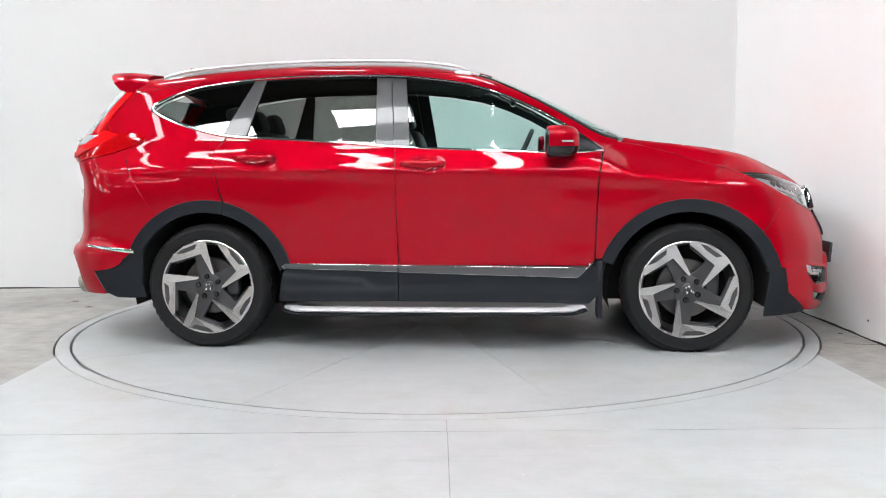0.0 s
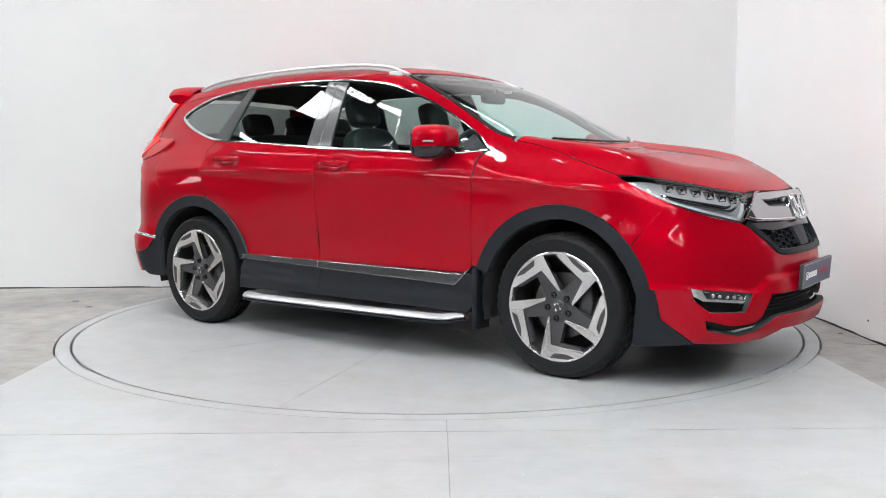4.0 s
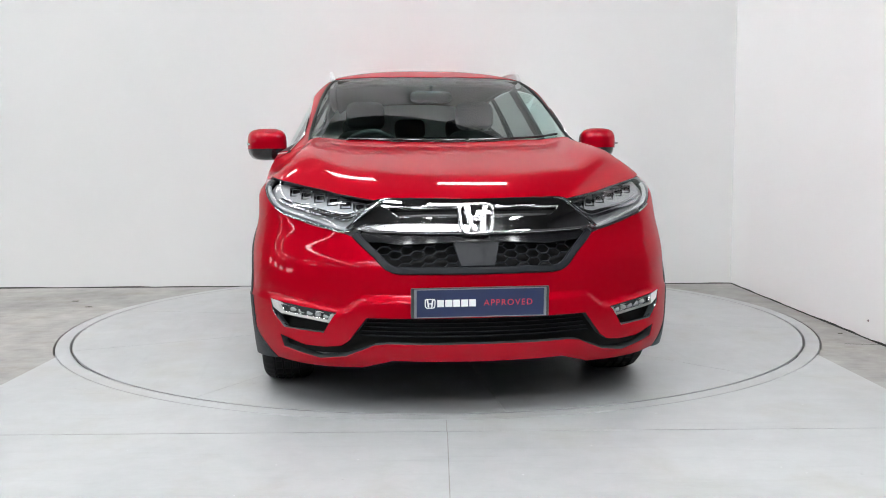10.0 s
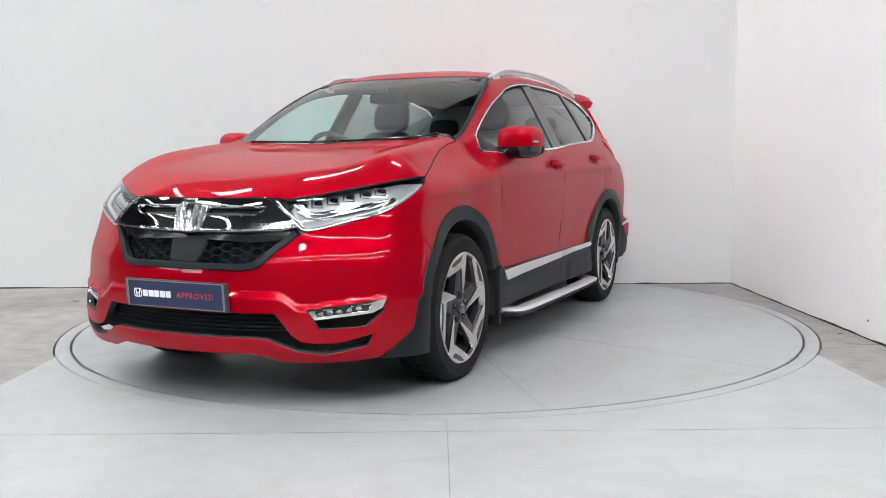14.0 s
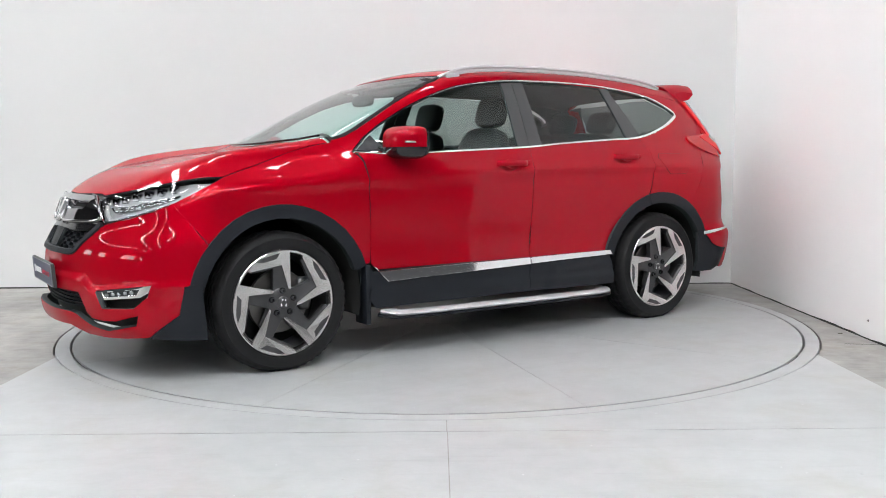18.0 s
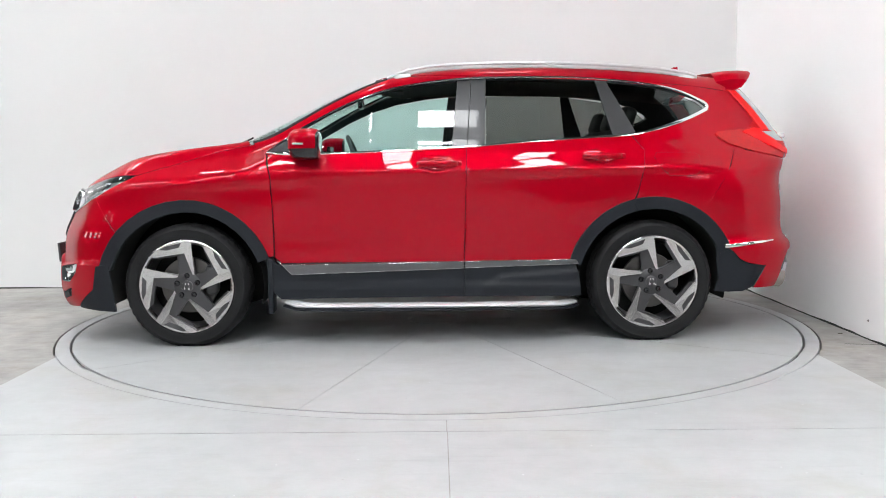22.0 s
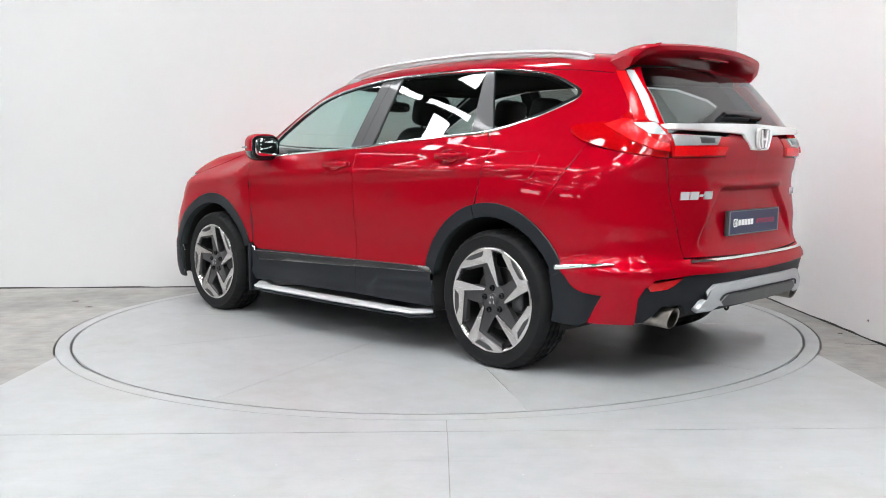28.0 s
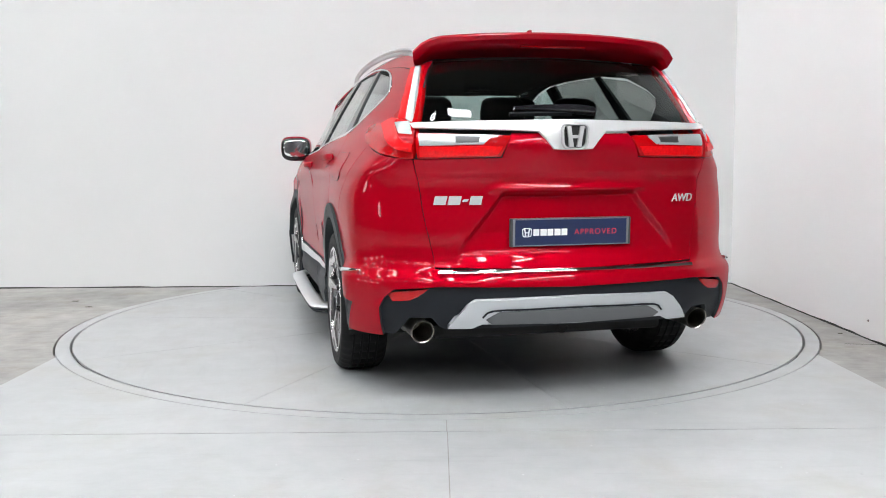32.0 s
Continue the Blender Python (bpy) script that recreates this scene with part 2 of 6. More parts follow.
def room():
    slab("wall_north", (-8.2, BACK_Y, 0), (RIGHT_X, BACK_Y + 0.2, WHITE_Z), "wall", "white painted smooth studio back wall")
    slab("wall_east", (RIGHT_X, -1.75, 0), (RIGHT_X + 0.2, BACK_Y + 0.2, WHITE_Z), "wall_lifted", "white painted side wall of the bay, colour lifted in place of light")
    slab("wall_hall_west", (LEFT_X - 0.2, FRONT_Y, 0), (LEFT_X, NORTH_Y, CEIL_Z), "hall", "dark grey far side wall of the hall")
    slab("wall_hall_south", (LEFT_X - 0.2, FRONT_Y - 0.2, 0), (EAST_X, FRONT_Y, CEIL_Z), "hall", "dark grey wall of the workshop hall behind")
    slab("wall_hall_east", (EAST_X, FRONT_Y - 0.2, 0), (EAST_X + 0.2, NORTH_Y, CEIL_Z), "hall", "dark grey side wall of the workshop hall")
    slab("wall_hall_north", (LEFT_X - 0.2, NORTH_Y, 0), (EAST_X + 0.2, NORTH_Y + 0.2, CEIL_Z), "hall", "dark grey end wall of the hall behind the bay")
    slab("ceiling", (LEFT_X - 0.2, FRONT_Y - 0.2, CEIL_Z), (EAST_X + 0.2, NORTH_Y + 0.2, CEIL_Z + 0.15), "ceiling", "dark corrugated roof lining of the hall")


def ring_sheet(name, r0, r1, z, thick, material, n=160):
    """A flat ring (r0 > 0) or disc, with its rim going down."""
    bm = bmesh.new()
    prof = [(r1, -thick), (r1, -0.003), (r1 - 0.003, 0)] + ([(r0 + 0.003, 0), (r0, -0.003), (r0, -thick)] if r0 else [(r1 * 0.66, 0), (r1 * 0.33, 0), (0, 0)])
    rings = []
    for r, h in prof:
        if r < 1e-6:
            rings.append([bm.verts.new((0, 0, z + h))])
        else:
            rings.append([bm.verts.new((r * math.cos(2 * math.pi * k / n), r * math.sin(2 * math.pi * k / n), z + h)) for k in range(n)])
    for a, b in zip(rings, rings[1:]):
        for k in range(n):
            q = list(dict.fromkeys([a[k % len(a)], a[(k + 1) % len(a)], b[(k + 1) % len(b)], b[k % len(b)]]))
            if len(q) > 2:
                bm.faces.new(q)
    return part(name, bm, material, None)


def floors():
    # concrete sheet with a round pit for the turntable
    n = 160
    bm = bmesh.new()
    inner = [bm.verts.new(((RING_R + 0.012) * math.cos(2 * math.pi * k / n), (RING_R + 0.012) * math.sin(2 * math.pi * k / n), -0.004)) for k in range(n)]
    pit = [bm.verts.new((v.co.x, v.co.y, -0.06)) for v in inner]
    mid = []
    for k in range(n):
        a = 2 * math.pi * k / n
        c, s = math.cos(a), math.sin(a)
        x, y = 40 * c, 40 * s
        mid.append(bm.verts.new((x, y, -0.004)))
    for k in range(n):
        j = (k + 1) % n
        bm.faces.new((inner[k], inner[j], mid[j], mid[k]))
        bm.faces.new((inner[k], inner[j], pit[j], pit[k]))
    bm.faces.new(pit)
    ground = tagged(part("floor", bm, "concrete", None), "worn grey concrete floor of the photo bay", "", "", "structure")
    # painted metal-grey apron in front, in plates
    gap = 0.004
    def plate(name, lo, hi):
        bm = bmesh.new()
        r = RING_R + 0.006
        y0, y1 = lo[1], hi[1]
        x0, x1 = lo[0], hi[0]
        pts = [(x0, y0), (x1, y0)]
        if y1 > -r:
            # the upper edge follows the ring
            m = 60
            xs = [x1 + (x0 - x1) * i / m for i in range(m + 1)]
            for x in xs:
                yy = min(y1, -math.sqrt(r * r - x * x)) if abs(x) < r else y1
                pts.append((x, yy))
        else:
            pts += [(x1, y1), (x0, y1)]
        prism(bm, pts, lambda a, b, d: (a, b, -0.012 + d), 0.012)
        return tagged(part(name, bm, "floor_paint", ground), "smooth light grey painted floor plate")
    plate("floor_plate", (-2.07, -2.498, 0), (0.031 - gap / 2, -0.98, 0))
    plate("floor_plate", (0.031 + gap / 2, -2.498, 0), (2.03, -0.98, 0))
    plate("floor_plate", (-2.07, -9.0, 0), (0.033 - gap / 2, -2.503, 0))
    plate("floor_plate", (0.033 + gap / 2, -9.0, 0), (2.03, -2.503, 0))
    ring = ring_sheet("turntable_ring", DISC_R + 0.016, RING_R, 0.0, 0.05, "floor_paint")
    tagged(ring, "narrow grey painted steel ring round the turntable", "ring", "", "structure")
    disc = tagged(new("turntable"), "round light grey turntable of ten wedge plates", "turntable")
    bm = bmesh.new()
    lathe_pts = [(2.24 * math.cos(2 * math.pi * k / 90), 2.24 * math.sin(2 * math.pi * k / 90)) for k in range(90)]
    prism(bm, lathe_pts, lambda a, b, d: (a, b, -0.05 + d), 0.038)
    part("base", bm, "joint", disc, "dark base under the plates")
    for i in range(10):
        a0, a1 = radians(1 + 36 * i), radians(37 + 36 * i)
        pts = [(0.2 * math.cos(a0), 0.2 * math.sin(a0))]
        pts += [(DISC_R * math.cos(a0 + (a1 - a0) * k / 20), DISC_R * math.sin(a0 + (a1 - a0) * k / 20)) for k in range(21)]
        pts += [(0.2 * math.cos(a1), 0.2 * math.sin(a1))]
        c = Vector((math.cos((a0 + a1) / 2), math.sin((a0 + a1) / 2))) * 0.004
        bm = bmesh.new()
        prism(bm, pts, lambda a, b, d: (a * 0.9995 + c.x, b * 0.9995 + c.y, -0.012 + d), 0.012)
        part("wedge_plate", bm, "floor_paint", disc)
    bm = bmesh.new()
    prism(bm, [(0.190 * math.cos(2 * math.pi * k / 40), 0.190 * math.sin(2 * math.pi * k / 40)) for k in range(40)], lambda a, b, d: (a, b, -0.012 + d), 0.012)
    part("centre_plate", bm, "floor_paint", disc)
    return disc


def ceiling_lights():
    """Long roof-lights of separate panes between dark beams: over the bay from front to back, with fill strips and rows
    added across the hall behind.
    """
    def light(x, y, w, d, glow="panel_light"):
        e = tagged(new("ceiling_light"), "bright white roof-light pane in a dark frame", "light", "roof-light panes")
        e.matrix_basis = pose(x, y, CEIL_Z - 0.06)
        bm = bmesh.new()
        for sx, sy, hx, hy in ((0, 1, w / 2 + 0.03, 0.03), (0, -1, w / 2 + 0.03, 0.03), (1, 0, 0.03, d / 2), (-1, 0, 0.03, d / 2)):
            cx, cy = sx * (w / 2), sy * (d / 2)
            box(bm, (cx - hx, cy - hy, -0.02), (cx + hx, cy + hy, 0.06), 0.004)
        part("frame", bm, "beam", e)
        bm = bmesh.new()
        box(bm, (-w / 2 + 0.03, -d / 2 + 0.03, 0.0), (w / 2 - 0.03, d / 2 - 0.03, 0.02), 0.003)
        part("diffuser", bm, glow, e, "glowing white diffuser")
        return e
    for x, y0, n in ((-5.40, -3.05, 5), (-8.75, -13.0, 12), (-12.10, -13.0, 12), (-15.45, -13.0, 12)):
        for k in range(n):
            light(x, y0 + 1.32 * k, 0.28, 1.25, "panel_dim")
    for x, w in ((-6.30, 1.06), (-3.95, 1.06), (-1.60, 1.06), (0.42, 0.84)):
        light(x, -3.45, w, 0.52)
    for x in (-6.30, -3.95, -1.60, 0.75):
        light(x, 0.95, 1.06, 0.60)
    # unseen strips and rows on the camera side, added to brighten the side wall
    for x in (-2.20, -0.20, 1.80, 3.80):
        for k in range(3):
            light(x, -8.05 + 1.32 * k, 0.50, 1.25, "panel_fill")
    for y in (-10.2, -12.0):
        for i in range(6):
            light(-5.6 + 2.3 * i, y, 2.25, 0.27, "panel_fill")


def floor_details():
    """The uneven dark gap under the wall sheets, a joint in the concrete, chips of paint and a screw."""
    rnd = random.Random(4)
    for name, run in (("trim_north", [(x, BACK_Y) for x in np.linspace(-6.0, RIGHT_X - 0.004, 60)]), ("trim_east", [(RIGHT_X, y) for y in np.linspace(BACK_Y - 0.004, -1.75, 30)])):
        bm = bmesh.new()
        lo, hi = [], []
        for x, y in run:
            dx, dy = (0, -0.0025) if name == "trim_north" else (-0.0025, 0)
            h = 0.003 + 0.007 * rnd.random() ** 2
            lo.append(bm.verts.new((x + dx, y + dy, -0.004)))
            hi.append(bm.verts.new((x + dx, y + dy, h)))
        back = [bm.verts.new((v.co.x - (0 if name == "trim_north" else -0.0024), v.co.y + (0.0024 if name == "trim_north" else 0), v.co.z)) for v in hi]
        for i in range(len(run) - 1):
            bm.faces.new((lo[i], lo[i + 1], hi[i + 1], hi[i]))
            bm.faces.new((hi[i], hi[i + 1], back[i + 1], back[i]))
        tagged(part(name, bm, "joint", None), "uneven dark gap along the foot of the wall", "", "", "structure")
    bm = bmesh.new()
    prism(bm, [(2.31, -0.897), (2.498, -0.930), (2.498, -0.926), (2.31, -0.893)], lambda a, b, d: (a, b, -0.004 + d), 0.001)
    tagged(part("floor_joint", bm, "joint", None), "thin dark joint cut in the concrete", "", "", "structure")
    for x, y, r in ((-2.78, 0.9, 0.03), (-3.28, 0.62, 0.035), (-2.57, 0.62, 0.02), (-3.01, -0.15, 0.022), (-4.1, 0.85, 0.05), (-3.6, 0.65, 0.03), (2.42, -0.60, 0.012)):
        bm = bmesh.new()
        pts = [(x + r * (0.6 + 0.7 * rnd.random()) * math.cos(2 * math.pi * k / 9), y + 0.35 * r * (0.5 + rnd.random()) * math.sin(2 * math.pi * k / 9)) for k in range(9)]
        prism(bm, pts, lambda a, b, d: (a, b, -0.004 + d), 0.003)
        tagged(part("paint_chip", bm, "chip", None), "small dark chip lying on the concrete floor", "chip", "chips on the concrete")
    bm = bmesh.new()
    lathe(bm, [(0.0, 0.006), (0.004, 0.0055), (0.007, 0.003), (0.007, 0.0)], 14)
    bmesh.ops.transform(bm, matrix=pose(RIGHT_X, -0.777, 0.106, 0, 0, 90), verts=bm.verts[:])
    tagged(part("wall_screw", bm, "satin", None, "", True), "small grey screw head in the white wall", "screw")


def hall_fill_panels():
    """Unseen glowing panels added high in the far side wall to light the bay."""
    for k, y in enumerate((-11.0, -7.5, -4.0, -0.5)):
        e = tagged(new("window_%d" % (k + 1)), "added fill light panel in a dark steel frame", "", "", "structure")
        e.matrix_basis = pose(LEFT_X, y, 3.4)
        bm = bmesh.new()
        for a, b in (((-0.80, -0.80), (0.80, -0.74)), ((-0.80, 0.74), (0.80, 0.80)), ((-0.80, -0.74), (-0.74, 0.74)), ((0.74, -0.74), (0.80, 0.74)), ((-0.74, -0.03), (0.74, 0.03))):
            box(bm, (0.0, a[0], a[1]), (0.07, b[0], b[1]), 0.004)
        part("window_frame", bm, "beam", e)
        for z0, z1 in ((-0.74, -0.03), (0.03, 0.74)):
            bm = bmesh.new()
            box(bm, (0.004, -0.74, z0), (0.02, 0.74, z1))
            part("pane", bm, "fill_glow", e)


room()
DISC = floors()
ceiling_lights()
hall_fill_panels()
floor_details()


# ---- the car's outer surface ----
def curve(*pts):
    """A smooth curve through (at, value) pairs, straight beyond its ends."""
    xs, ys = np.array([p[0] for p in pts], float), np.array([p[1] for p in pts], float)
    o = np.argsort(xs)
    xs, ys = xs[o], ys[o]
    h, dl = np.diff(xs), np.diff(ys) / np.diff(xs)
    n = len(xs)
    A, r = np.zeros((n, n)), np.zeros(n)
    A[0, 0] = A[-1, -1] = 1
    r[0], r[-1] = dl[0], dl[-1]
    for i in range(1, n - 1):
        A[i, i - 1], A[i, i], A[i, i + 1] = h[i], 2 * (h[i - 1] + h[i]), h[i - 1]
        r[i] = 3 * (h[i] * dl[i - 1] + h[i - 1] * dl[i])
    m = np.linalg.solve(A, r)
    def f(x):
        x = np.asarray(x, float)
        i = np.clip(np.searchsorted(xs, x) - 1, 0, len(h) - 1)
        t = (np.clip(x, xs[0], xs[-1]) - xs[i]) / h[i]
        v = (2 * t**3 - 3 * t**2 + 1) * ys[i] + (t**3 - 2 * t**2 + t) * h[i] * m[i] + (3 * t**2 - 2 * t**3) * ys[i + 1] + (t**3 - t**2) * h[i] * m[i + 1]
        return v + np.where(x < xs[0], (x - xs[0]) * m[0], 0) + np.where(x > xs[-1], (x - xs[-1]) * m[-1], 0)
    return f


def smax(a, b, k):
    h = np.clip(0.5 + 0.5 * (a - b) / k, 0, 1)
    return b * (1 - h) + a * h + k * h * (1 - h)


def smin(a, b, k):
    return -smax(-a, -b, k)


# half width by height, and how it narrows towards the ends
W_Z = curve((0.20, 0.870), (0.35, 0.886), (0.5, 0.897), (0.7, 0.911), (0.88, 0.919), (0.97, 0.917), (1.04, 0.903), (1.12, 0.870), (1.24, 0.807), (1.36, 0.740), (1.48, 0.668), (1.60, 0.592), (1.70, 0.525))
W_X = curve((-2.4, -0.11), (-2.0, -0.03), (-1.7, -0.008), (-1.33, -0.010), (-0.6, -0.008), (0.6, -0.008), (1.33, -0.012), (1.65, -0.010), (1.85, -0.030), (2.0, -0.064), (2.2, -0.155))
NOSE = curve((0.15, 2.17), (0.25, 2.245), (0.32, 2.262), (0.45, 2.258), (0.55, 2.25), (0.63, 2.235), (0.72, 2.195), (0.8, 2.165), (0.88, 2.12), (0.96, 2.03), (1.1, 1.85))
NOSE_IN = curve((0, 0.0), (0.2, 0.012), (0.4, 0.062), (0.55, 0.122), (0.7, 0.205), (0.85, 0.31), (0.95, 0.41))
TAIL = curve((0.2, -2.16), (0.32, -2.258), (0.45, -2.305), (0.54, -2.308), (0.62, -2.276), (0.75, -2.268), (0.9, -2.252), (1.04, -2.266), (1.12, -2.272), (1.2, -2.235), (1.35, -2.12), (1.5, -2.0))
TAIL_IN = curve((0, 0.0), (0.27, 0.008), (0.45, 0.03), (0.6, 0.07), (0.75, 0.15), (0.85, 0.235), (0.95, 0.35))
HOOD = curve((2.2, 0.83), (2.12, 0.888), (2.0, 0.958), (1.8, 1.036), (1.6, 1.092), (1.36, 1.132), (1.13, 1.160), (0.95, 1.178), (0.8, 1.182), (0.5, 1.18), (-2.4, 1.18))
ROOF = curve((0.6, 1.50), (0.3, 1.565), (0.1, 1.602), (-0.2, 1.632), (-0.6, 1.644), (-1.0, 1.640), (-1.4, 1.618), (-1.8, 1.575), (-2.0, 1.55))


def ease(v):
    v = np.clip(v, 0, 1)
    return v * v * (3 - 2 * v)


def flank(x, z):
    """Flares round the wheels, a rib under the windows, and the pillars drawn in towards the screen."""
    flare = sum(ease((0.90 - np.hypot(x - h, z - 0.341)) / 0.40) for h in (1.33, -1.33)) * ease((1.10 - z) / 0.12)
    rib = 0.011 * np.exp(-((z - 0.975 + 0.025 * x) / 0.034) ** 2) * ease((1.75 - np.abs(x)) / 0.5)
    nip = np.interp(x, [0.28, 0.95, 1.3, 1.6, 1.85], [0.0, 0.130, 0.112, 0.11, 0.03]) * ease((z - np.interp(x, [0.8, 1.0, 1.3, 1.6], [1.07, 0.97, 0.91, 0.89])) / np.interp(x, [0.8, 1.0, 1.3], [0.11, 0.14, 0.17]))
    low = 0.034 * ease((-1.72 - x) / 0.26) * ease((0.63 - z) / 0.10) + 0.012 * ease((x - 1.58) / 0.22) * ease((0.58 - z) / 0.12) + 0.030 * ease((x - 1.48) / 0.22) * ease((0.86 - z) / 0.35) - 0.016 * ease((x - 0.95) / 0.3) * ease((z - 0.66) / 0.16)
    cab = -0.058 * np.clip((-0.75 - x) / 1.0, 0, 1.4) ** 2 * ease((z - 0.86) / 0.30)
    return 0.014 * flare + rib - nip + low + cab


def shell(p):
    """Less than zero inside the car's body; p: an array of points."""
    x, y, z = p[:, 0], np.abs(p[:, 1]), p[:, 2]
    side = y - (W_Z(z) + W_X(x) + flank(x, z))
    front = (x - NOSE(z) + NOSE_IN(y)) * 0.9
    rear = -x + TAIL(z) + TAIL_IN(y)
    v = np.clip((y - 0.47) / 0.22, 0, 1)
    e = np.clip((2.06 - x) / 0.5, 0, 1)
    hood = z - (HOOD(x) - 0.020 * (y / 0.78) ** 6 - 0.034 * (1 - v * v * (3 - 2 * v)) * e * e * (3 - 2 * e))
    low = smax(smax(smax(side, front, 0.10), rear, 0.10), hood, 0.06)
    roof = z - (ROOF(x) - 0.055 * (y / 0.6) ** 2.6)
    screen = (z - (1.205 - (x - 1.03 + 0.12 * (y / 0.68) ** 2.2) * 0.495)) * 0.89
    cab = smax(smax(side, roof, 0.07), screen, 0.07)
    cab = smax(smax(cab, rear, 0.09), 0.99 - z, 0.02)
    return smin(low, cab, 0.03)


def cast(origins, ways, lo, hi):
    """The distance along each ray at which it leaves the body."""
    a, b = np.full(len(origins), float(lo)), np.full(len(origins), float(hi))
    for _ in range(22):
        c = (a + b) / 2
        inside = shell(origins + ways * c[:, None]) < 0
        a, b = np.where(inside, c, a), np.where(inside, b, c)
    return origins + ways * ((a + b) / 2)[:, None]


def slope(p, e=0.004):
    g = np.stack([shell(p + np.eye(3)[k] * e) - shell(p - np.eye(3)[k] * e) for k in range(3)], 1)
    return g / np.maximum(np.linalg.norm(g, axis=1), 1e-9)[:, None]


FRONT_C, REAR_C, ROUND_Z = 1.2, -1.2, 0.70


def onto(mode, q):
    """Flat coordinates (q: n x 2) onto the body. side: x, z; top: x, y; front, rear: angle round the nose or tail (radians), z."""
    n = len(q)
    o, w = np.zeros((n, 3)), np.zeros((n, 3))
    if mode == "side":
        o[:, 0], o[:, 2], w[:, 1] = q[:, 0], q[:, 1], 1
        return cast(o, w, 0.0, 1.4)
    if mode == "top":
        o[:, 0], o[:, 1], o[:, 2], w[:, 2] = q[:, 0], q[:, 1], 0.6, 1
        return cast(o, w, 0.0, 1.4)
    if mode == "round":
        o[:, 0], o[:, 2] = q[:, 0], ROUND_Z
        w[:, 1], w[:, 2] = np.sin(q[:, 1]), np.cos(q[:, 1])
        return cast(o, w, 0.0, 1.4)
    s = 1 if mode == "front" else -1
    o[:, 0], o[:, 2] = (FRONT_C if s > 0 else REAR_C), q[:, 1]
    w[:, 0], w[:, 1] = s * np.cos(q[:, 0]), np.sin(q[:, 0])
    return cast(o, w, 0.0, 1.6)


def round_end(poly, mode, centre, sign):
    """(x, y, z) or (y, z) points as (angle, z); for (y, z) the place is found on the body."""
    ang = np.array([math.atan2(p[1], sign * (p[0] - centre)) if len(p) == 3 else math.asin(max(-1, min(1, p[0] / 1.05))) for p in poly])
    z = np.array([p[-1] for p in poly], float)
    free = np.array([len(p) == 2 for p in poly])
    y = np.array([p[-2] for p in poly], float)
    for _ in range(8):
        if free.any():
            r = onto(mode, np.stack([ang, z], 1))
            ang = np.where(free, np.arctan2(y, np.maximum(sign * (r[:, 0] - centre), 0.05)), ang)
    return [(float(a), float(b)) for a, b in zip(ang, z)]


def round_nose(poly):
    return round_end(poly, "front", FRONT_C, 1)


def round_tail(poly):
    return round_end(poly, "rear", REAR_C, -1)


def both(half):
    """A half outline from the middle round to the middle, closed by its mirror image."""
    return list(half) + [(-a, b) for a, b in reversed(half) if abs(a) > 1e-6]


def arc(cx, cz, r, a0, a1, n=16):
    return [(cx + r * math.cos(radians(a0 + (a1 - a0) * i / n)), cz + r * math.sin(radians(a0 + (a1 - a0) * i / n))) for i in range(n + 1)]


def smooth_line(pts, n=6):
    """A soft line through points, open."""
    p = [np.array(q, float) for q in pts]
    p = [2 * p[0] - p[1]] + p + [2 * p[-1] - p[-2]]
    out = []
    for i in range(1, len(p) - 2):
        for k in range(n):
            t = k / n
            out.append(tuple(0.5 * (2 * p[i] + (p[i + 1] - p[i - 1]) * t + (2 * p[i - 1] - 5 * p[i] + 4 * p[i + 1] - p[i + 2]) * t**2 + (3 * p[i] - p[i - 1] - 3 * p[i + 1] + p[i + 2]) * t**3)))
    return out + [tuple(p[-2])]


def within(poly, q):
    """Which of the points q lie inside the outline."""
    p = np.array(poly)
    inside = np.zeros(len(q), bool)
    j = len(p) - 1
    for i in range(len(p)):
        c = (p[i, 1] > q[:, 1]) != (p[j, 1] > q[:, 1])
        with np.errstate(divide="ignore", invalid="ignore"):
            xx = (p[j, 0] - p[i, 0]) * (q[:, 1] - p[i, 1]) / (p[j, 1] - p[i, 1]) + p[i, 0]
        inside ^= c & (q[:, 0] < xx)
        j = i
    return inside


def resample(poly, step, scale):
    out = []
    for i in range(len(poly)):
        a, b = np.array(poly[i]), np.array(poly[(i + 1) % len(poly)])
        n = max(1, int(round(np.linalg.norm((b - a) * scale) / step)))
        out += [tuple(a + (b - a) * k / n) for k in range(n)]
    clean = []
    for q in out:
        if not clean or math.hypot(q[0] - clean[-1][0], q[1] - clean[-1][1]) > 1e-5:
            clean.append(q)
    return clean


def away(q, loop):
    """The distance of points q from a closed line."""
    a = np.array(loop)
    b = np.roll(a, -1, axis=0)
    best = np.full(len(q), 9e9)
    for s, e in zip(a, b):
        d = e - s
        t = np.clip(((q - s) @ d) / max(d @ d, 1e-12), 0, 1)
        best = np.minimum(best, np.linalg.norm(q - s - t[:, None] * d, axis=1))
    return best


from mathutils.geometry import delaunay_2d_cdt


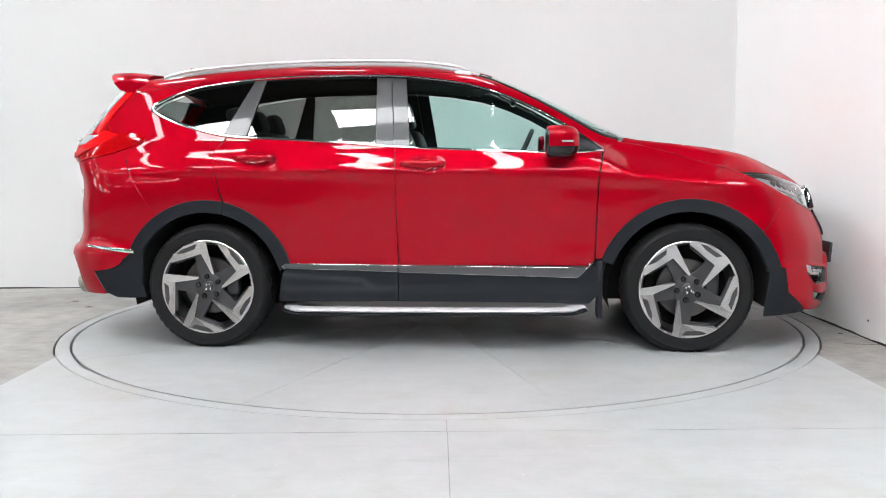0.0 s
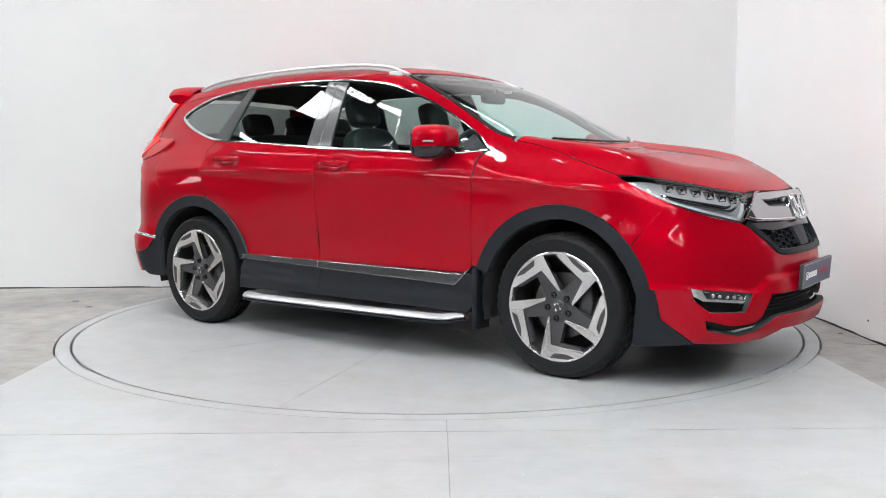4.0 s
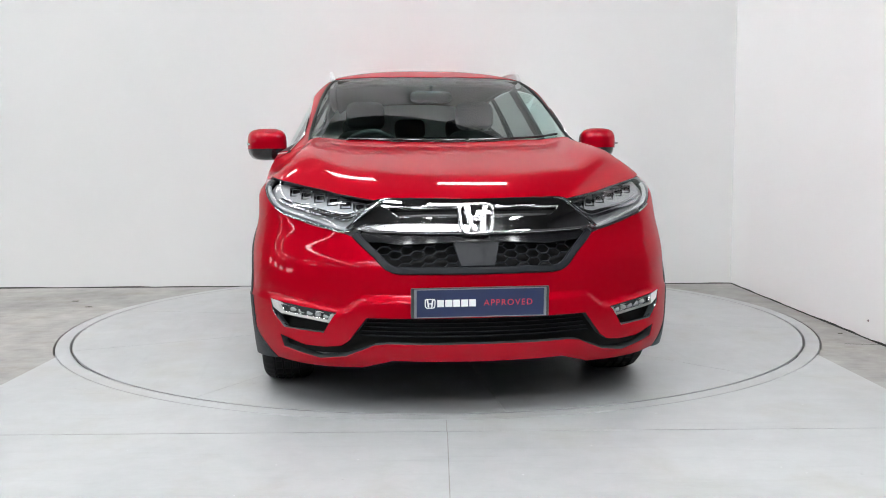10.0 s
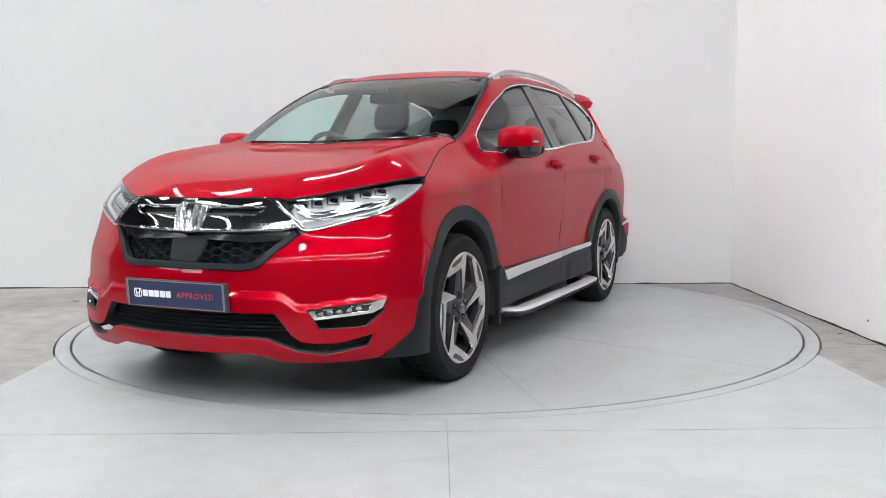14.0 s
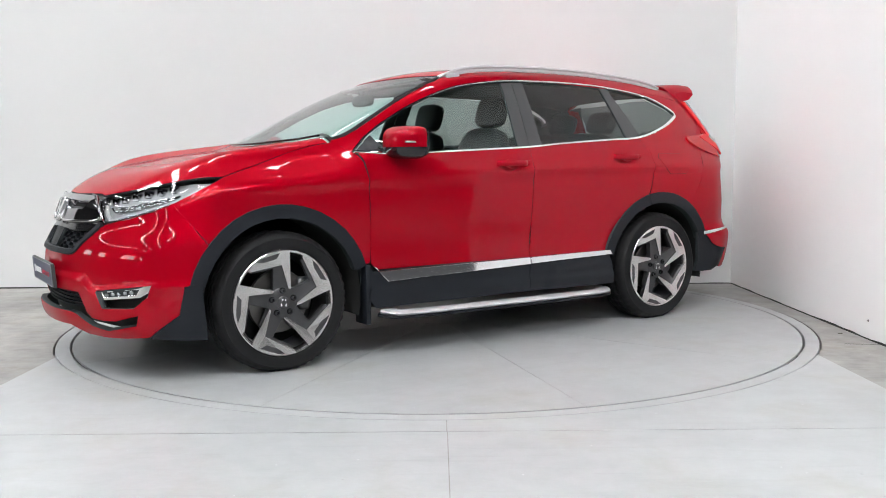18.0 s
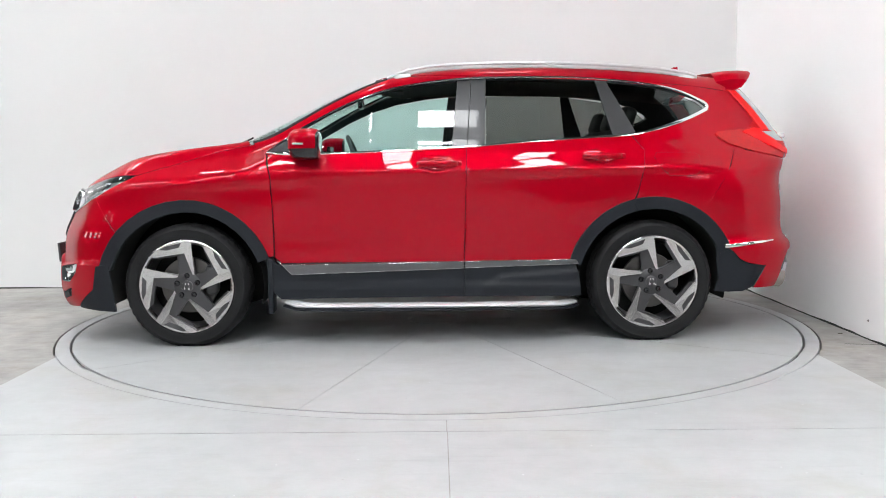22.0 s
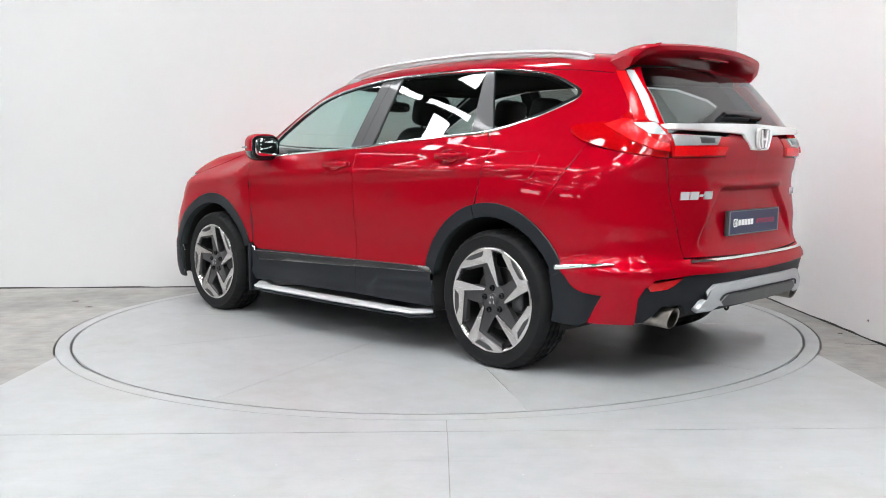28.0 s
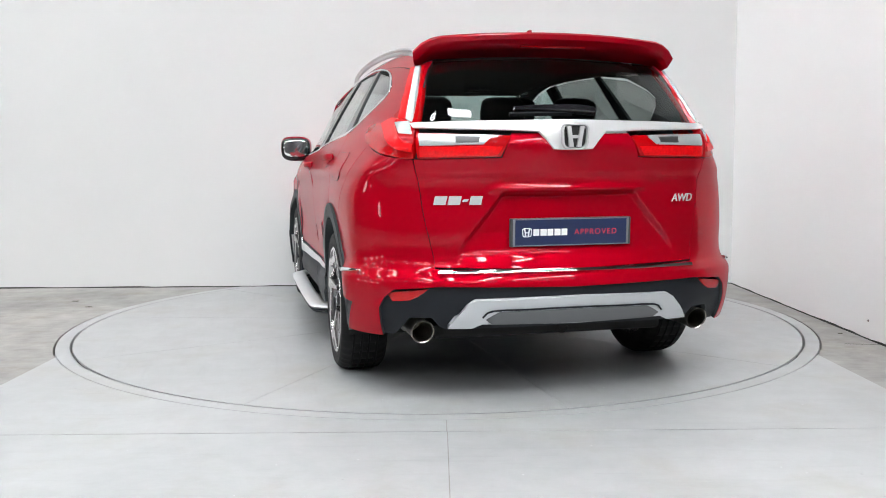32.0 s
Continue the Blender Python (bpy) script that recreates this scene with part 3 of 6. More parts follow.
def panel(name, mode, outline, material, parent, label="", out=0.0, thick=0.014, step=0.025, holes=(), flip=False, gap=0.0, bulge=None, soft=0.003):
    """A sheet of the body cut to an outline in the flat coordinates of mode, with rounded rims going inward.
    out: how far it stands proud; bulge(q): more of it by place; flip: on the car's other side."""
    scale = np.array([1.0, 1.0]) if mode in ("side", "top") else np.array([1.0, 1.0])
    loops = [resample(outline, step, scale)] + [resample(h, step, scale) for h in holes]
    o = np.array(loops[0])
    lo, hi = o.min(0), o.max(0)
    gx, gy = np.meshgrid(np.arange(lo[0] + step / 2, hi[0], step), np.arange(lo[1] + step / 2, hi[1], step))
    gx = gx + (np.arange(gx.shape[0]) % 2)[:, None] * step / 2
    g = np.stack([gx.ravel(), gy.ravel()], 1)
    g = g[within(loops[0], g)]
    for h in loops[1:]:
        g = g[~within(h, g)]
    for l in loops:
        if len(g):
            g = g[away(g, l) > 0.45 * step]
    pts, edges = [], []
    for l in loops:
        s = len(pts)
        pts += l
        edges += [(s + i, s + (i + 1) % len(l)) for i in range(len(l))]
    pts += [tuple(q) for q in g]
    vs, _, fs, *_ = delaunay_2d_cdt([Vector(p) for p in pts], edges, [], 0, 1e-6)
    q = np.array([tuple(v) for v in vs])
    f = np.array([t for t in fs if len(t) == 3])
    c = q[f].mean(1)
    keep = within(loops[0], c)
    for h in loops[1:]:
        keep &= ~within(h, c)
    f = f[keep]
    p = onto(mode, q)
    nn = slope(p)
    extra = np.full(len(q), float(out))
    if bulge is not None:
        extra = extra + bulge(q)
    p = p + nn * extra[:, None]
    # make the faces point outward
    fn = np.cross(p[f[:, 1]] - p[f[:, 0]], p[f[:, 2]] - p[f[:, 0]])
    bad = (fn * nn[f[:, 0]]).sum(1) < 0
    f[bad] = f[bad][:, ::-1]
    if bulge is not None:
        acc = np.zeros_like(p)
        fn[bad] *= -1
        for k in range(3):
            np.add.at(acc, f[:, k], fn)
        nn = acc / np.maximum(np.linalg.norm(acc, axis=1), 1e-12)[:, None]
    inside = p - nn * thick
    # rims
    count = {}
    for t in f:
        for k in range(3):
            a, b = int(t[k]), int(t[(k + 1) % 3])
            count[(a, b)] = 1
    rim = [e for e in count if (e[1], e[0]) not in count]
    verts, norms, faces = [tuple(v) for v in p], [tuple(v) for v in nn], [tuple(t) for t in f]
    outward = {}
    for a, b in rim:
        d = np.cross(p[b] - p[a], nn[a])
        d = d / max(np.linalg.norm(d), 1e-9)
        outward.setdefault(a, []).append(d)
        outward.setdefault(b, []).append(d)
    row1, row2 = {}, {}
    for a, ds in outward.items():
        d = np.sum(ds, 0)
        d = d / max(np.linalg.norm(d), 1e-9)
        row1[a] = len(verts)
        verts.append(tuple(p[a] + d * soft * 0.7 - nn[a] * soft))
        norms.append(tuple((d + nn[a] * 0.5) / np.linalg.norm(d + nn[a] * 0.5)))
        row2[a] = len(verts)
        verts.append(tuple(p[a] + d * soft * 0.7 - nn[a] * (thick + soft)))
        norms.append(tuple(d))
    dark_faces = []
    for a, b in rim:
        faces.append((b, a, row1[a], row1[b]))
        dark_faces.append((row1[b], row1[a], row2[a], row2[b]))
    front = len(faces)
    faces += dark_faces
    if thick >= 0.01:
        k = len(verts)
        verts += [tuple(v) for v in inside]
        norms += [tuple(-v) for v in nn]
        faces += [(k + int(c), k + int(b), k + int(a)) for a, b, c in f]
    if flip:
        verts = [(x, -y, z) for x, y, z in verts]
        norms = [(x, -y, z) for x, y, z in norms]
        faces = [t[::-1] for t in faces]
    ob = mesh_ob(name, verts, faces, material, parent, label, True, norms)
    # rims coloured dark to stand for shade in panel gaps; backs are cabin trim
    if len(faces) > front and thick >= 0.01 and material in ("red", "black_plastic", "pillar"):
        ob.data.materials.append(M["trim"])
        idx = np.zeros(len(faces), np.int32)
        idx[front:] = 1
        ob.data.polygons.foreach_set("material_index", idx)
    return ob


def strip(name, mode, line, width, material, parent, label="", out=0.004, flip=False, height=0.006, n=5):
    """A rounded bead lying on the body along a line in flat coordinates; width: a number or one for each point."""
    q = np.array(smooth_line(line, n) if n else line, float)
    p = onto(mode, q)
    nn = slope(p)
    w = np.interp(np.linspace(0, 1, len(q)), np.linspace(0, 1, len(width)), width) if isinstance(width, (list, tuple)) else np.full(len(q), width)
    t = np.gradient(p, axis=0)
    t /= np.maximum(np.linalg.norm(t, axis=1), 1e-9)[:, None]
    b = np.cross(nn, t)
    b /= np.maximum(np.linalg.norm(b, axis=1), 1e-9)[:, None]
    bm = bmesh.new()
    rows = []
    prof = [(-0.5, -0.6), (-0.5, 0.55), (-0.38, 0.92), (0, 1.0), (0.38, 0.92), (0.5, 0.55), (0.5, -0.6)]
    for i in range(len(p)):
        rows.append([bm.verts.new(tuple((p[i] + b[i] * w[i] * a + nn[i] * (out + height * h)) * np.array([1, -1 if flip else 1, 1]))) for a, h in prof])
    m = len(prof)
    for r, s in zip(rows, rows[1:]):
        for k in range(m):
            bm.faces.new((r[k], r[(k + 1) % m], s[(k + 1) % m], s[k]))
    bm.faces.new(rows[0])
    bm.faces.new(rows[-1])
    return part(name, bm, material, parent, label, True)


# ---- the car ----
CAR = tagged(new("car"), "glossy red five-door sport utility car standing on the turntable", "car")
HUB_X, HUB_Z, ARCH_Z = 1.330, 0.3455, 0.341


def crease(q, line, width, amount):
    """A soft step: rises to amount below a line given as (at, height) points."""
    edge = np.interp(np.abs(q[:, 0]), [p[0] for p in line], [p[1] for p in line])
    t = np.clip((edge - q[:, 1]) / width + 0.5, 0, 1)
    return amount * t * t * (3 - 2 * t)


def shift(poly, d):
    """An outline drawn in (d > 0) or out by about d towards its middle."""
    p = np.array(poly)
    c = p.mean(0)
    v = p - c
    return [tuple(q) for q in c + v * (1 - d / np.maximum(np.linalg.norm(v, axis=1), 0.02))[:, None]]


def flipped(poly):
    return [(-a, b) for a, b in poly]


FRONT_EDGE = [(2.095, 0.0), (2.09, 0.1), (2.083, 0.2), (2.070, 0.29), (2.052, 0.37)]
LAMP_TOP = [(0.405, 0.886), (0.47, 0.897), (0.545, 0.910), (0.61, 0.926), (0.68, 0.941), (0.74, 0.954), (0.79, 0.965)]
SHUT_LINE = [(1.605, 0.977), (1.53, 1.000), (1.467, 1.018), (1.40, 1.038), (1.345, 1.055), (1.28, 1.076), (1.22, 1.095), (1.15, 1.114), (1.085, 1.130), (1.03, 1.140), (0.985, 1.147)]
SCREEN_EDGE = [(0.965, 0.702), (0.88, 0.704), (0.80, 0.698), (0.675, 0.680), (0.55, 0.660), (0.42, 0.637), (0.30, 0.611), (0.165, 0.572)]
ROOF_EDGE = [(0.13, 0.575), (-0.05, 0.596), (-0.2, 0.607), (-0.5, 0.618), (-0.8, 0.622), (-1.1, 0.622), (-1.4, 0.617), (-1.65, 0.61), (-1.84, 0.60)]
WINDOW_LINE = [(0.875, 1.094), (0.70, 1.086), (0.45, 1.092), (0.1, 1.106), (-0.26, 1.123), (-0.55, 1.147), (-0.92, 1.171), (-1.23, 1.191), (-1.49, 1.257), (-1.66, 1.325), (-1.70, 1.36), (-1.65, 1.402), (-1.46, 1.475), (-1.1, 1.522), (-0.74, 1.536), (-0.31, 1.530), (-0.05, 1.505), (0.16, 1.467), (0.33, 1.412), (0.5, 1.337), (0.7, 1.226), (0.875, 1.102)]


def on_side(pts, d=0.0):
    """(x, z) points of the side as (x, y, z) on the body."""
    q = np.array(pts, float)
    p = onto("side", q)
    return [(float(a) + d, float(b), float(c)) for a, b, c in p]


def drop(pts, d):
    return [(a, b, c - d) for a, b, c in pts]


def on_top(pts):
    return [tuple(map(float, p)) for p in onto("top", np.array(pts, float))]


def on_nose(pts):
    return [tuple(map(float, p)) for p in onto("front", np.array(round_nose(pts)))]


SEAM_FRONT = [(1.845, 0.850), (1.79, 0.765), (1.700, 0.640)]
SEAM_REAR = [(-1.835, 1.128), (-1.76, 0.97), (-1.65, 0.80), (-1.628, 0.722)]


def body_panels():
    edge = on_top(FRONT_EDGE) + on_nose(LAMP_TOP) + on_side(SHUT_LINE) + on_top([(1.0, 0.68), (1.078, 0.5), (1.152, 0.25), (1.176, 0.0)])
    half = [(p[0], math.atan2(p[1], p[2] - ROUND_Z)) for p in edge]
    panel("bonnet", "round", half + [(x, -a) for x, a in reversed(half[1:-1])], "red", CAR, "glossy red bonnet", thick=0.012, step=0.018)
    half = [(0.285, 0.0), (0.26, 0.25), (0.20, 0.45)] + ROOF_EDGE + [(-1.90, 0.3), (-1.905, 0.0)]
    panel("roof", "top", half + [(x, -y) for x, y in reversed(half[1:-1])], "red", CAR, "red roof skin")
    panel("roof_liner", "top", [(x * 0.97, y * 0.97) for x, y in half] + [(x * 0.97, -y * 0.97) for x, y in reversed(half[1:-1])], "liner", CAR, "grey fabric roof liner", out=-0.045, step=0.06)
    half = [(1.188, 0.0), (1.162, 0.25), (1.085, 0.5)] + SCREEN_EDGE + [(0.225, 0.43), (0.275, 0.22), (0.295, 0.0)]
    panel("windscreen", "top", half + [(x, -y) for x, y in reversed(half[1:-1])], "glass", CAR, "clear curved windscreen", out=-0.004, thick=0.004)
    for sgn in (1, -1):
        strip("screen_seal", "top", [(x + 0.004, sgn * (y - 0.006)) for x, y in SCREEN_EDGE], 0.020, "under", CAR, "black seal beside the windscreen", out=-0.001, height=0.004)
    for fl in (False, True):
        side_panels(fl)
    nose()
    tail()


def side_panels(fl):
    top = [(x, z - 0.006) for x, z in SHUT_LINE]
    fender = arc(HUB_X, ARCH_Z, 0.487, 160, 40) + [(x - 0.002, z) for x, z in reversed(SEAM_FRONT)][1:] + [(1.72, 0.915)] + top + [(0.945, 1.150), (0.880, 1.085), (0.848, 0.95), (0.838, 0.7), (0.838, 0.515)]
    panel("fender", "side", fender, "red", CAR, flip=fl)
    sculpt = lambda q: -0.010 * np.exp(-((q[:, 1] - 0.60 - 0.05 * q[:, 0]) / 0.10) ** 2) - sum(0.013 * np.exp(-((q[:, 0] - hx) / 0.075) ** 4 - ((q[:, 1] - hz) / 0.030) ** 2) for hx, hz in ((-0.085, 1.020), (-1.02, 1.055)))
    fdoor = [(0.79, 0.475), (-0.243, 0.475), (-0.25, 0.8), (-0.258, 1.118), (0.2, 1.098), (0.55, 1.083), (0.865, 1.086), (0.840, 0.95), (0.830, 0.7), (0.828, 0.505)]
    door = panel("front_door", "side", fdoor, "red", CAR, flip=fl, bulge=sculpt, step=0.018)
    door_handle(door, -0.096, 1.030, fl)
    rdoor = [(-0.25, 0.475), (-0.86, 0.475)] + arc(-HUB_X, ARCH_Z, 0.487, 20, 76, 10) + [(-1.235, 0.87), (-1.27, 1.0), (-1.285, 1.10), (-1.22, 1.185), (-0.92, 1.165), (-0.55, 1.14), (-0.264, 1.12), (-0.257, 0.8)]
    door = panel("rear_door", "side", rdoor, "red", CAR, flip=fl, bulge=lambda q: sculpt(q) * np.clip((q[:, 0] + 1.2) / 0.15, 0, 1), step=0.018)
    door_handle(door, -1.035, 1.068, fl)
    rim = onto("top", np.array(SCREEN_EDGE + ROOF_EDGE))
    edges = [(float(p[0]), float(p[2]) - 0.004) for p in reversed(rim)]
    quarter = arc(-HUB_X, ARCH_Z, 0.487, 78, 128, 8) + [(x + 0.0022, z) for x, z in reversed(SEAM_REAR)][1:] + [(-1.765, 1.160), (-1.77, 1.195), (-1.80, 1.208), (-1.94, 1.218), (-2.06, 1.231), (-2.09, 1.25), (-2.02, 1.36), (-1.94, 1.48)] + edges + [(0.955, 1.15), (0.90, 1.09), (0.70, 1.228), (0.5, 1.340), (0.33, 1.415), (0.16, 1.470), (-0.05, 1.507), (-0.31, 1.532), (-0.74, 1.538), (-1.10, 1.524), (-1.46, 1.477), (-1.65, 1.405), (-1.705, 1.36), (-1.66, 1.322), (-1.49, 1.254), (-1.23, 1.188), (-1.29, 1.10), (-1.277, 1.0), (-1.245, 0.87)]
    panel("side_frame", "side", quarter, "red", CAR, "red rear wing, roof pillar and roof side", flip=fl, step=0.02)
    # door lining, extended as a dark sheet so the panel gaps look shaded
    inner = [(0.85, 0.29), (-0.86, 0.29)] + arc(-HUB_X, ARCH_Z, 0.46, 8, 172, 14) + [(-1.95, 0.5), (-1.95, 1.1), (-1.3, 1.17), (-0.92, 1.15), (-0.26, 1.10), (0.55, 1.065), (0.9, 1.08), (1.2, 1.06), (1.55, 0.95), (1.80, 0.80), (1.80, 0.5)] + arc(HUB_X, ARCH_Z, 0.46, 8, 172, 14)
    panel("side_lining", "side", inner, "trim", CAR, "dark door lining, carried on behind the wings to blacken panel gaps", out=-0.035, flip=fl, step=0.05, thick=0.02)
    # glass
    fwin = [(0.86, 1.105), (0.70, 1.215), (0.5, 1.325), (0.33, 1.40), (0.16, 1.455), (-0.05, 1.49), (-0.22, 1.508), (-0.19, 1.12), (0.2, 1.115), (0.55, 1.10)]
    panel("front_window", "side", fwin, "glass", CAR, "clear green-tinted front side window", out=-0.008, thick=0.004, flip=fl)
    rwin = [(-0.375, 1.13), (-0.395, 1.522), (-0.74, 1.523), (-1.045, 1.512), (-1.12, 1.185), (-0.92, 1.18), (-0.55, 1.155)]
    panel("rear_window", "side", rwin, "privacy", CAR, "dark privacy glass rear side window", out=-0.008, thick=0.004, flip=fl)
    qwin = [(-1.10, 1.51), (-1.44, 1.462), (-1.63, 1.39), (-1.68, 1.352), (-1.63, 1.32), (-1.49, 1.265), (-1.245, 1.20)]
    panel("quarter_window", "side", qwin, "privacy", CAR, "dark privacy glass quarter window", out=-0.008, thick=0.004, flip=fl)
    panel("door_pillar", "side", [(-0.225, 1.513), (-0.302, 1.520), (-0.263, 1.122), (-0.18, 1.118)], "pillar", CAR, "satin black door pillar", flip=fl)
    panel("door_pillar", "side", [(-0.308, 1.520), (-0.39, 1.524), (-0.365, 1.133), (-0.269, 1.124)], "pillar", CAR, "satin black door pillar", flip=fl)
    panel("rear_pillar", "side", [(-1.045, 1.517), (-1.105, 1.513), (-1.25, 1.197), (-1.115, 1.185)], "pillar", CAR, "satin black rear door pillar", flip=fl)
    strip("window_trim", "side", WINDOW_LINE, [0.013] * 6 + [0.015, 0.018, 0.022, 0.024, 0.016] + [0.009] * 9, "chrome", CAR, "bright chrome trim round the side windows", out=0.0, flip=fl, height=0.007)
    # mirror sail
    panel("mirror_sail", "side", [(0.865, 1.103), (0.74, 1.185), (0.70, 1.10)], "black_plastic", CAR, out=0.002, flip=fl)
    # cladding
    panel("wheel_arch_trim", "side", arc(HUB_X, ARCH_Z, 0.493, 161, 14) + arc(HUB_X, ARCH_Z, 0.427, 14, 161), "black_plastic", CAR, "black plastic wheel arch moulding", out=0.007, thick=0.05, flip=fl)
    panel("wheel_arch_trim", "side", arc(-HUB_X, ARCH_Z, 0.493, 157, 77) + arc(-HUB_X, ARCH_Z, 0.427, 77, 157), "black_plastic", CAR, "black plastic wheel arch moulding", out=0.013, thick=0.05, flip=fl)
    panel("wheel_arch_trim", "side", arc(-HUB_X, ARCH_Z, 0.493, 76.3, 14) + arc(-HUB_X, ARCH_Z, 0.427, 14, 76.3), "black_plastic", CAR, "black plastic wheel arch moulding", out=0.013, thick=0.05, flip=fl)
    fold = lambda q: 0.012 * np.clip((0.36 - q[:, 1]) / 0.03, 0, 1)
    panel("door_cladding", "side", [(0.845, 0.50), (0.825, 0.465), (-0.244, 0.472), (-0.244, 0.275), (0.80, 0.270), (0.855, 0.33)], "black_plastic", CAR, "black plastic lower door cladding", out=0.010, flip=fl, bulge=fold)
    panel("door_cladding", "side", [(-0.251, 0.472), (-0.875, 0.478), (-0.905, 0.38), (-0.915, 0.275), (-0.251, 0.275)], "black_plastic", CAR, "black plastic lower door cladding", out=0.010, flip=fl, bulge=lambda q: fold(q) + 0.012 * ease((np.interp(q[:, 0], [-0.9, -0.45, -0.34], [0.438, 0.402, 0.34]) - q[:, 1]) / 0.03) * ease((-0.33 - q[:, 0]) / 0.12), step=0.015)
    roll = lambda q: 0.0085 * np.clip((0.478 - q[:, 1]) / 0.06, 0, 1.4)
    panel("sill_trim", "side", [(0.825, 0.495), (0.79, 0.462), (-0.242, 0.472), (-0.242, 0.436), (0.735, 0.410)], "chrome", CAR, "polished chrome strip along the door bottom", out=0.014, thick=0.008, flip=fl, step=0.012, bulge=roll)
    panel("sill_trim", "side", [(-0.253, 0.472), (-0.885, 0.480), (-0.90, 0.456), (-0.253, 0.438)], "chrome", CAR, "polished chrome strip along the door bottom", out=0.014, thick=0.008, flip=fl, step=0.012, bulge=roll)
    if not fl:
        flap = [(-1.355, 1.085), (-1.575, 1.085), (-1.60, 1.07), (-1.60, 0.985), (-1.575, 0.955), (-1.42, 0.955), (-1.37, 1.0), (-1.34, 1.06)]
        panel("fuel_flap", "side", flap, "red", CAR, "red fuel filler flap", out=0.0035, thick=0.003, step=0.02)
        strip("flap_seam", "side", flap + flap[:1], 0.005, "under", CAR, "thin dark seam round the filler flap", out=0.0012, height=0.0012, n=0)
    # mud flap, running board
    s = -1 if fl else 1
    bm = bmesh.new()
    box(bm, (0.842, s * 0.79, 0.185), (0.872, s * 0.915, 0.50), 0.006)
    part("mud_flap", bm, "black_plastic", CAR, "black plastic mud flap", True)
    board = new("running_board")
    board.parent = CAR
    tagged(board, "aluminium-edged side step")
    bm = bmesh.new()
    path = smooth_line([(0.75, s * 0.865, 0.245), (0.70, s * 0.91, 0.240), (0.62, s * 0.945, 0.236), (0.0, s * 0.952, 0.232), (-0.72, s * 0.945, 0.230), (-0.82, s * 0.91, 0.230), (-0.86, s * 0.865, 0.232)], 5)
    tube(bm, path, 0.032, 12, (1.5, 0.50))
    part("step_bar", bm, "step_alloy", board, "brushed aluminium step edge", True)
    bm = bmesh.new()
    tube(bm, [(x * 1.012, y - s * 0.010, z - 0.020) for x, y, z in path], 0.032, 12, (1.6, 0.42))
    part("step_base", bm, "black_plastic", board, "black step base", True)
    side_mirror(fl)
    roof_rail(fl)
    # wheel wells
    for hx in (HUB_X, -HUB_X):
        bm = bmesh.new()
        n = 24
        rows = []
        for i in range(n + 1):
            a = radians(-14 + 208 * i / n)
            x, z = hx + 0.434 * math.cos(a), HUB_Z + 0.434 * math.sin(a)
            rows.append([bm.verts.new((x, s * y, z)) for y in (0.895, 0.72, 0.55)])
        for a, b in zip(rows, rows[1:]):
            for k in range(2):
                bm.faces.new((a[k], a[k + 1], b[k + 1], b[k]))
        bm.faces.new([r[2] for r in rows])
        part("wheel_well", bm, "under", CAR, "black wheel well liner", True)


def door_handle(door, x, z, fl):
    s = -1 if fl else 1
    q = np.array([[x + d, z] for d in (-0.11, -0.08, -0.03, 0.03, 0.08, 0.11)])
    p = onto("side", q)
    h = new("door_handle")
    h.parent = door
    bm = bmesh.new()
    lift = [0.004, 0.026, 0.036, 0.036, 0.026, 0.004]
    tube(bm, smooth_line([(a[0], s * (a[1] + l), a[2]) for a, l in zip(p, lift)], 4), 0.0145, 10, (0.62, 1.15))
    part("grip", bm, "red", h, "red door pull", True)
    cup = [(x + 0.052 * math.cos(2 * math.pi * k / 20), z - 0.006 + 0.026 * math.sin(2 * math.pi * k / 20)) for k in range(20)]
    panel("cup", "side", cup, "red", h, "recess behind the door pull", out=0.0025, thick=0.004, flip=fl, step=0.01, bulge=lambda w: -0.012 * np.clip(1 - ((w[:, 0] - x) / 0.052) ** 2 - ((w[:, 1] - z + 0.006) / 0.026) ** 2, 0, 1))
    bm = bmesh.new()
    box(bm, (x - 0.135, s * (p[0][1] + 0.001), z - 0.012), (x - 0.105, s * (p[0][1] + 0.012), z + 0.014), 0.005)
    part("end_cap", bm, "red", h, "", True)


def blob(bm, c, r, power, cut=None, n=20, m=14):
    """A rounded block: centre, half sizes, squareness; cut(v) may reshape each point."""
    def pw(a, e):
        return math.copysign(abs(a) ** e, a)
    rows = []
    for i in range(m + 1):
        v = -math.pi / 2 + math.pi * i / m
        row = []
        for k in range(n):
            u = 2 * math.pi * k / n
            p = Vector((c[0] + r[0] * pw(math.cos(v), power) * pw(math.cos(u), power), c[1] + r[1] * pw(math.cos(v), power) * pw(math.sin(u), power), c[2] + r[2] * pw(math.sin(v), power)))
            row.append(bm.verts.new(cut(p) if cut else p))
        rows.append(row)
    for a, b in zip(rows, rows[1:]):
        for k in range(n):
            bm.faces.new((a[k], a[(k + 1) % n], b[(k + 1) % n], b[k]))
    bmesh.ops.remove_doubles(bm, verts=bm.verts[:], dist=1e-5)


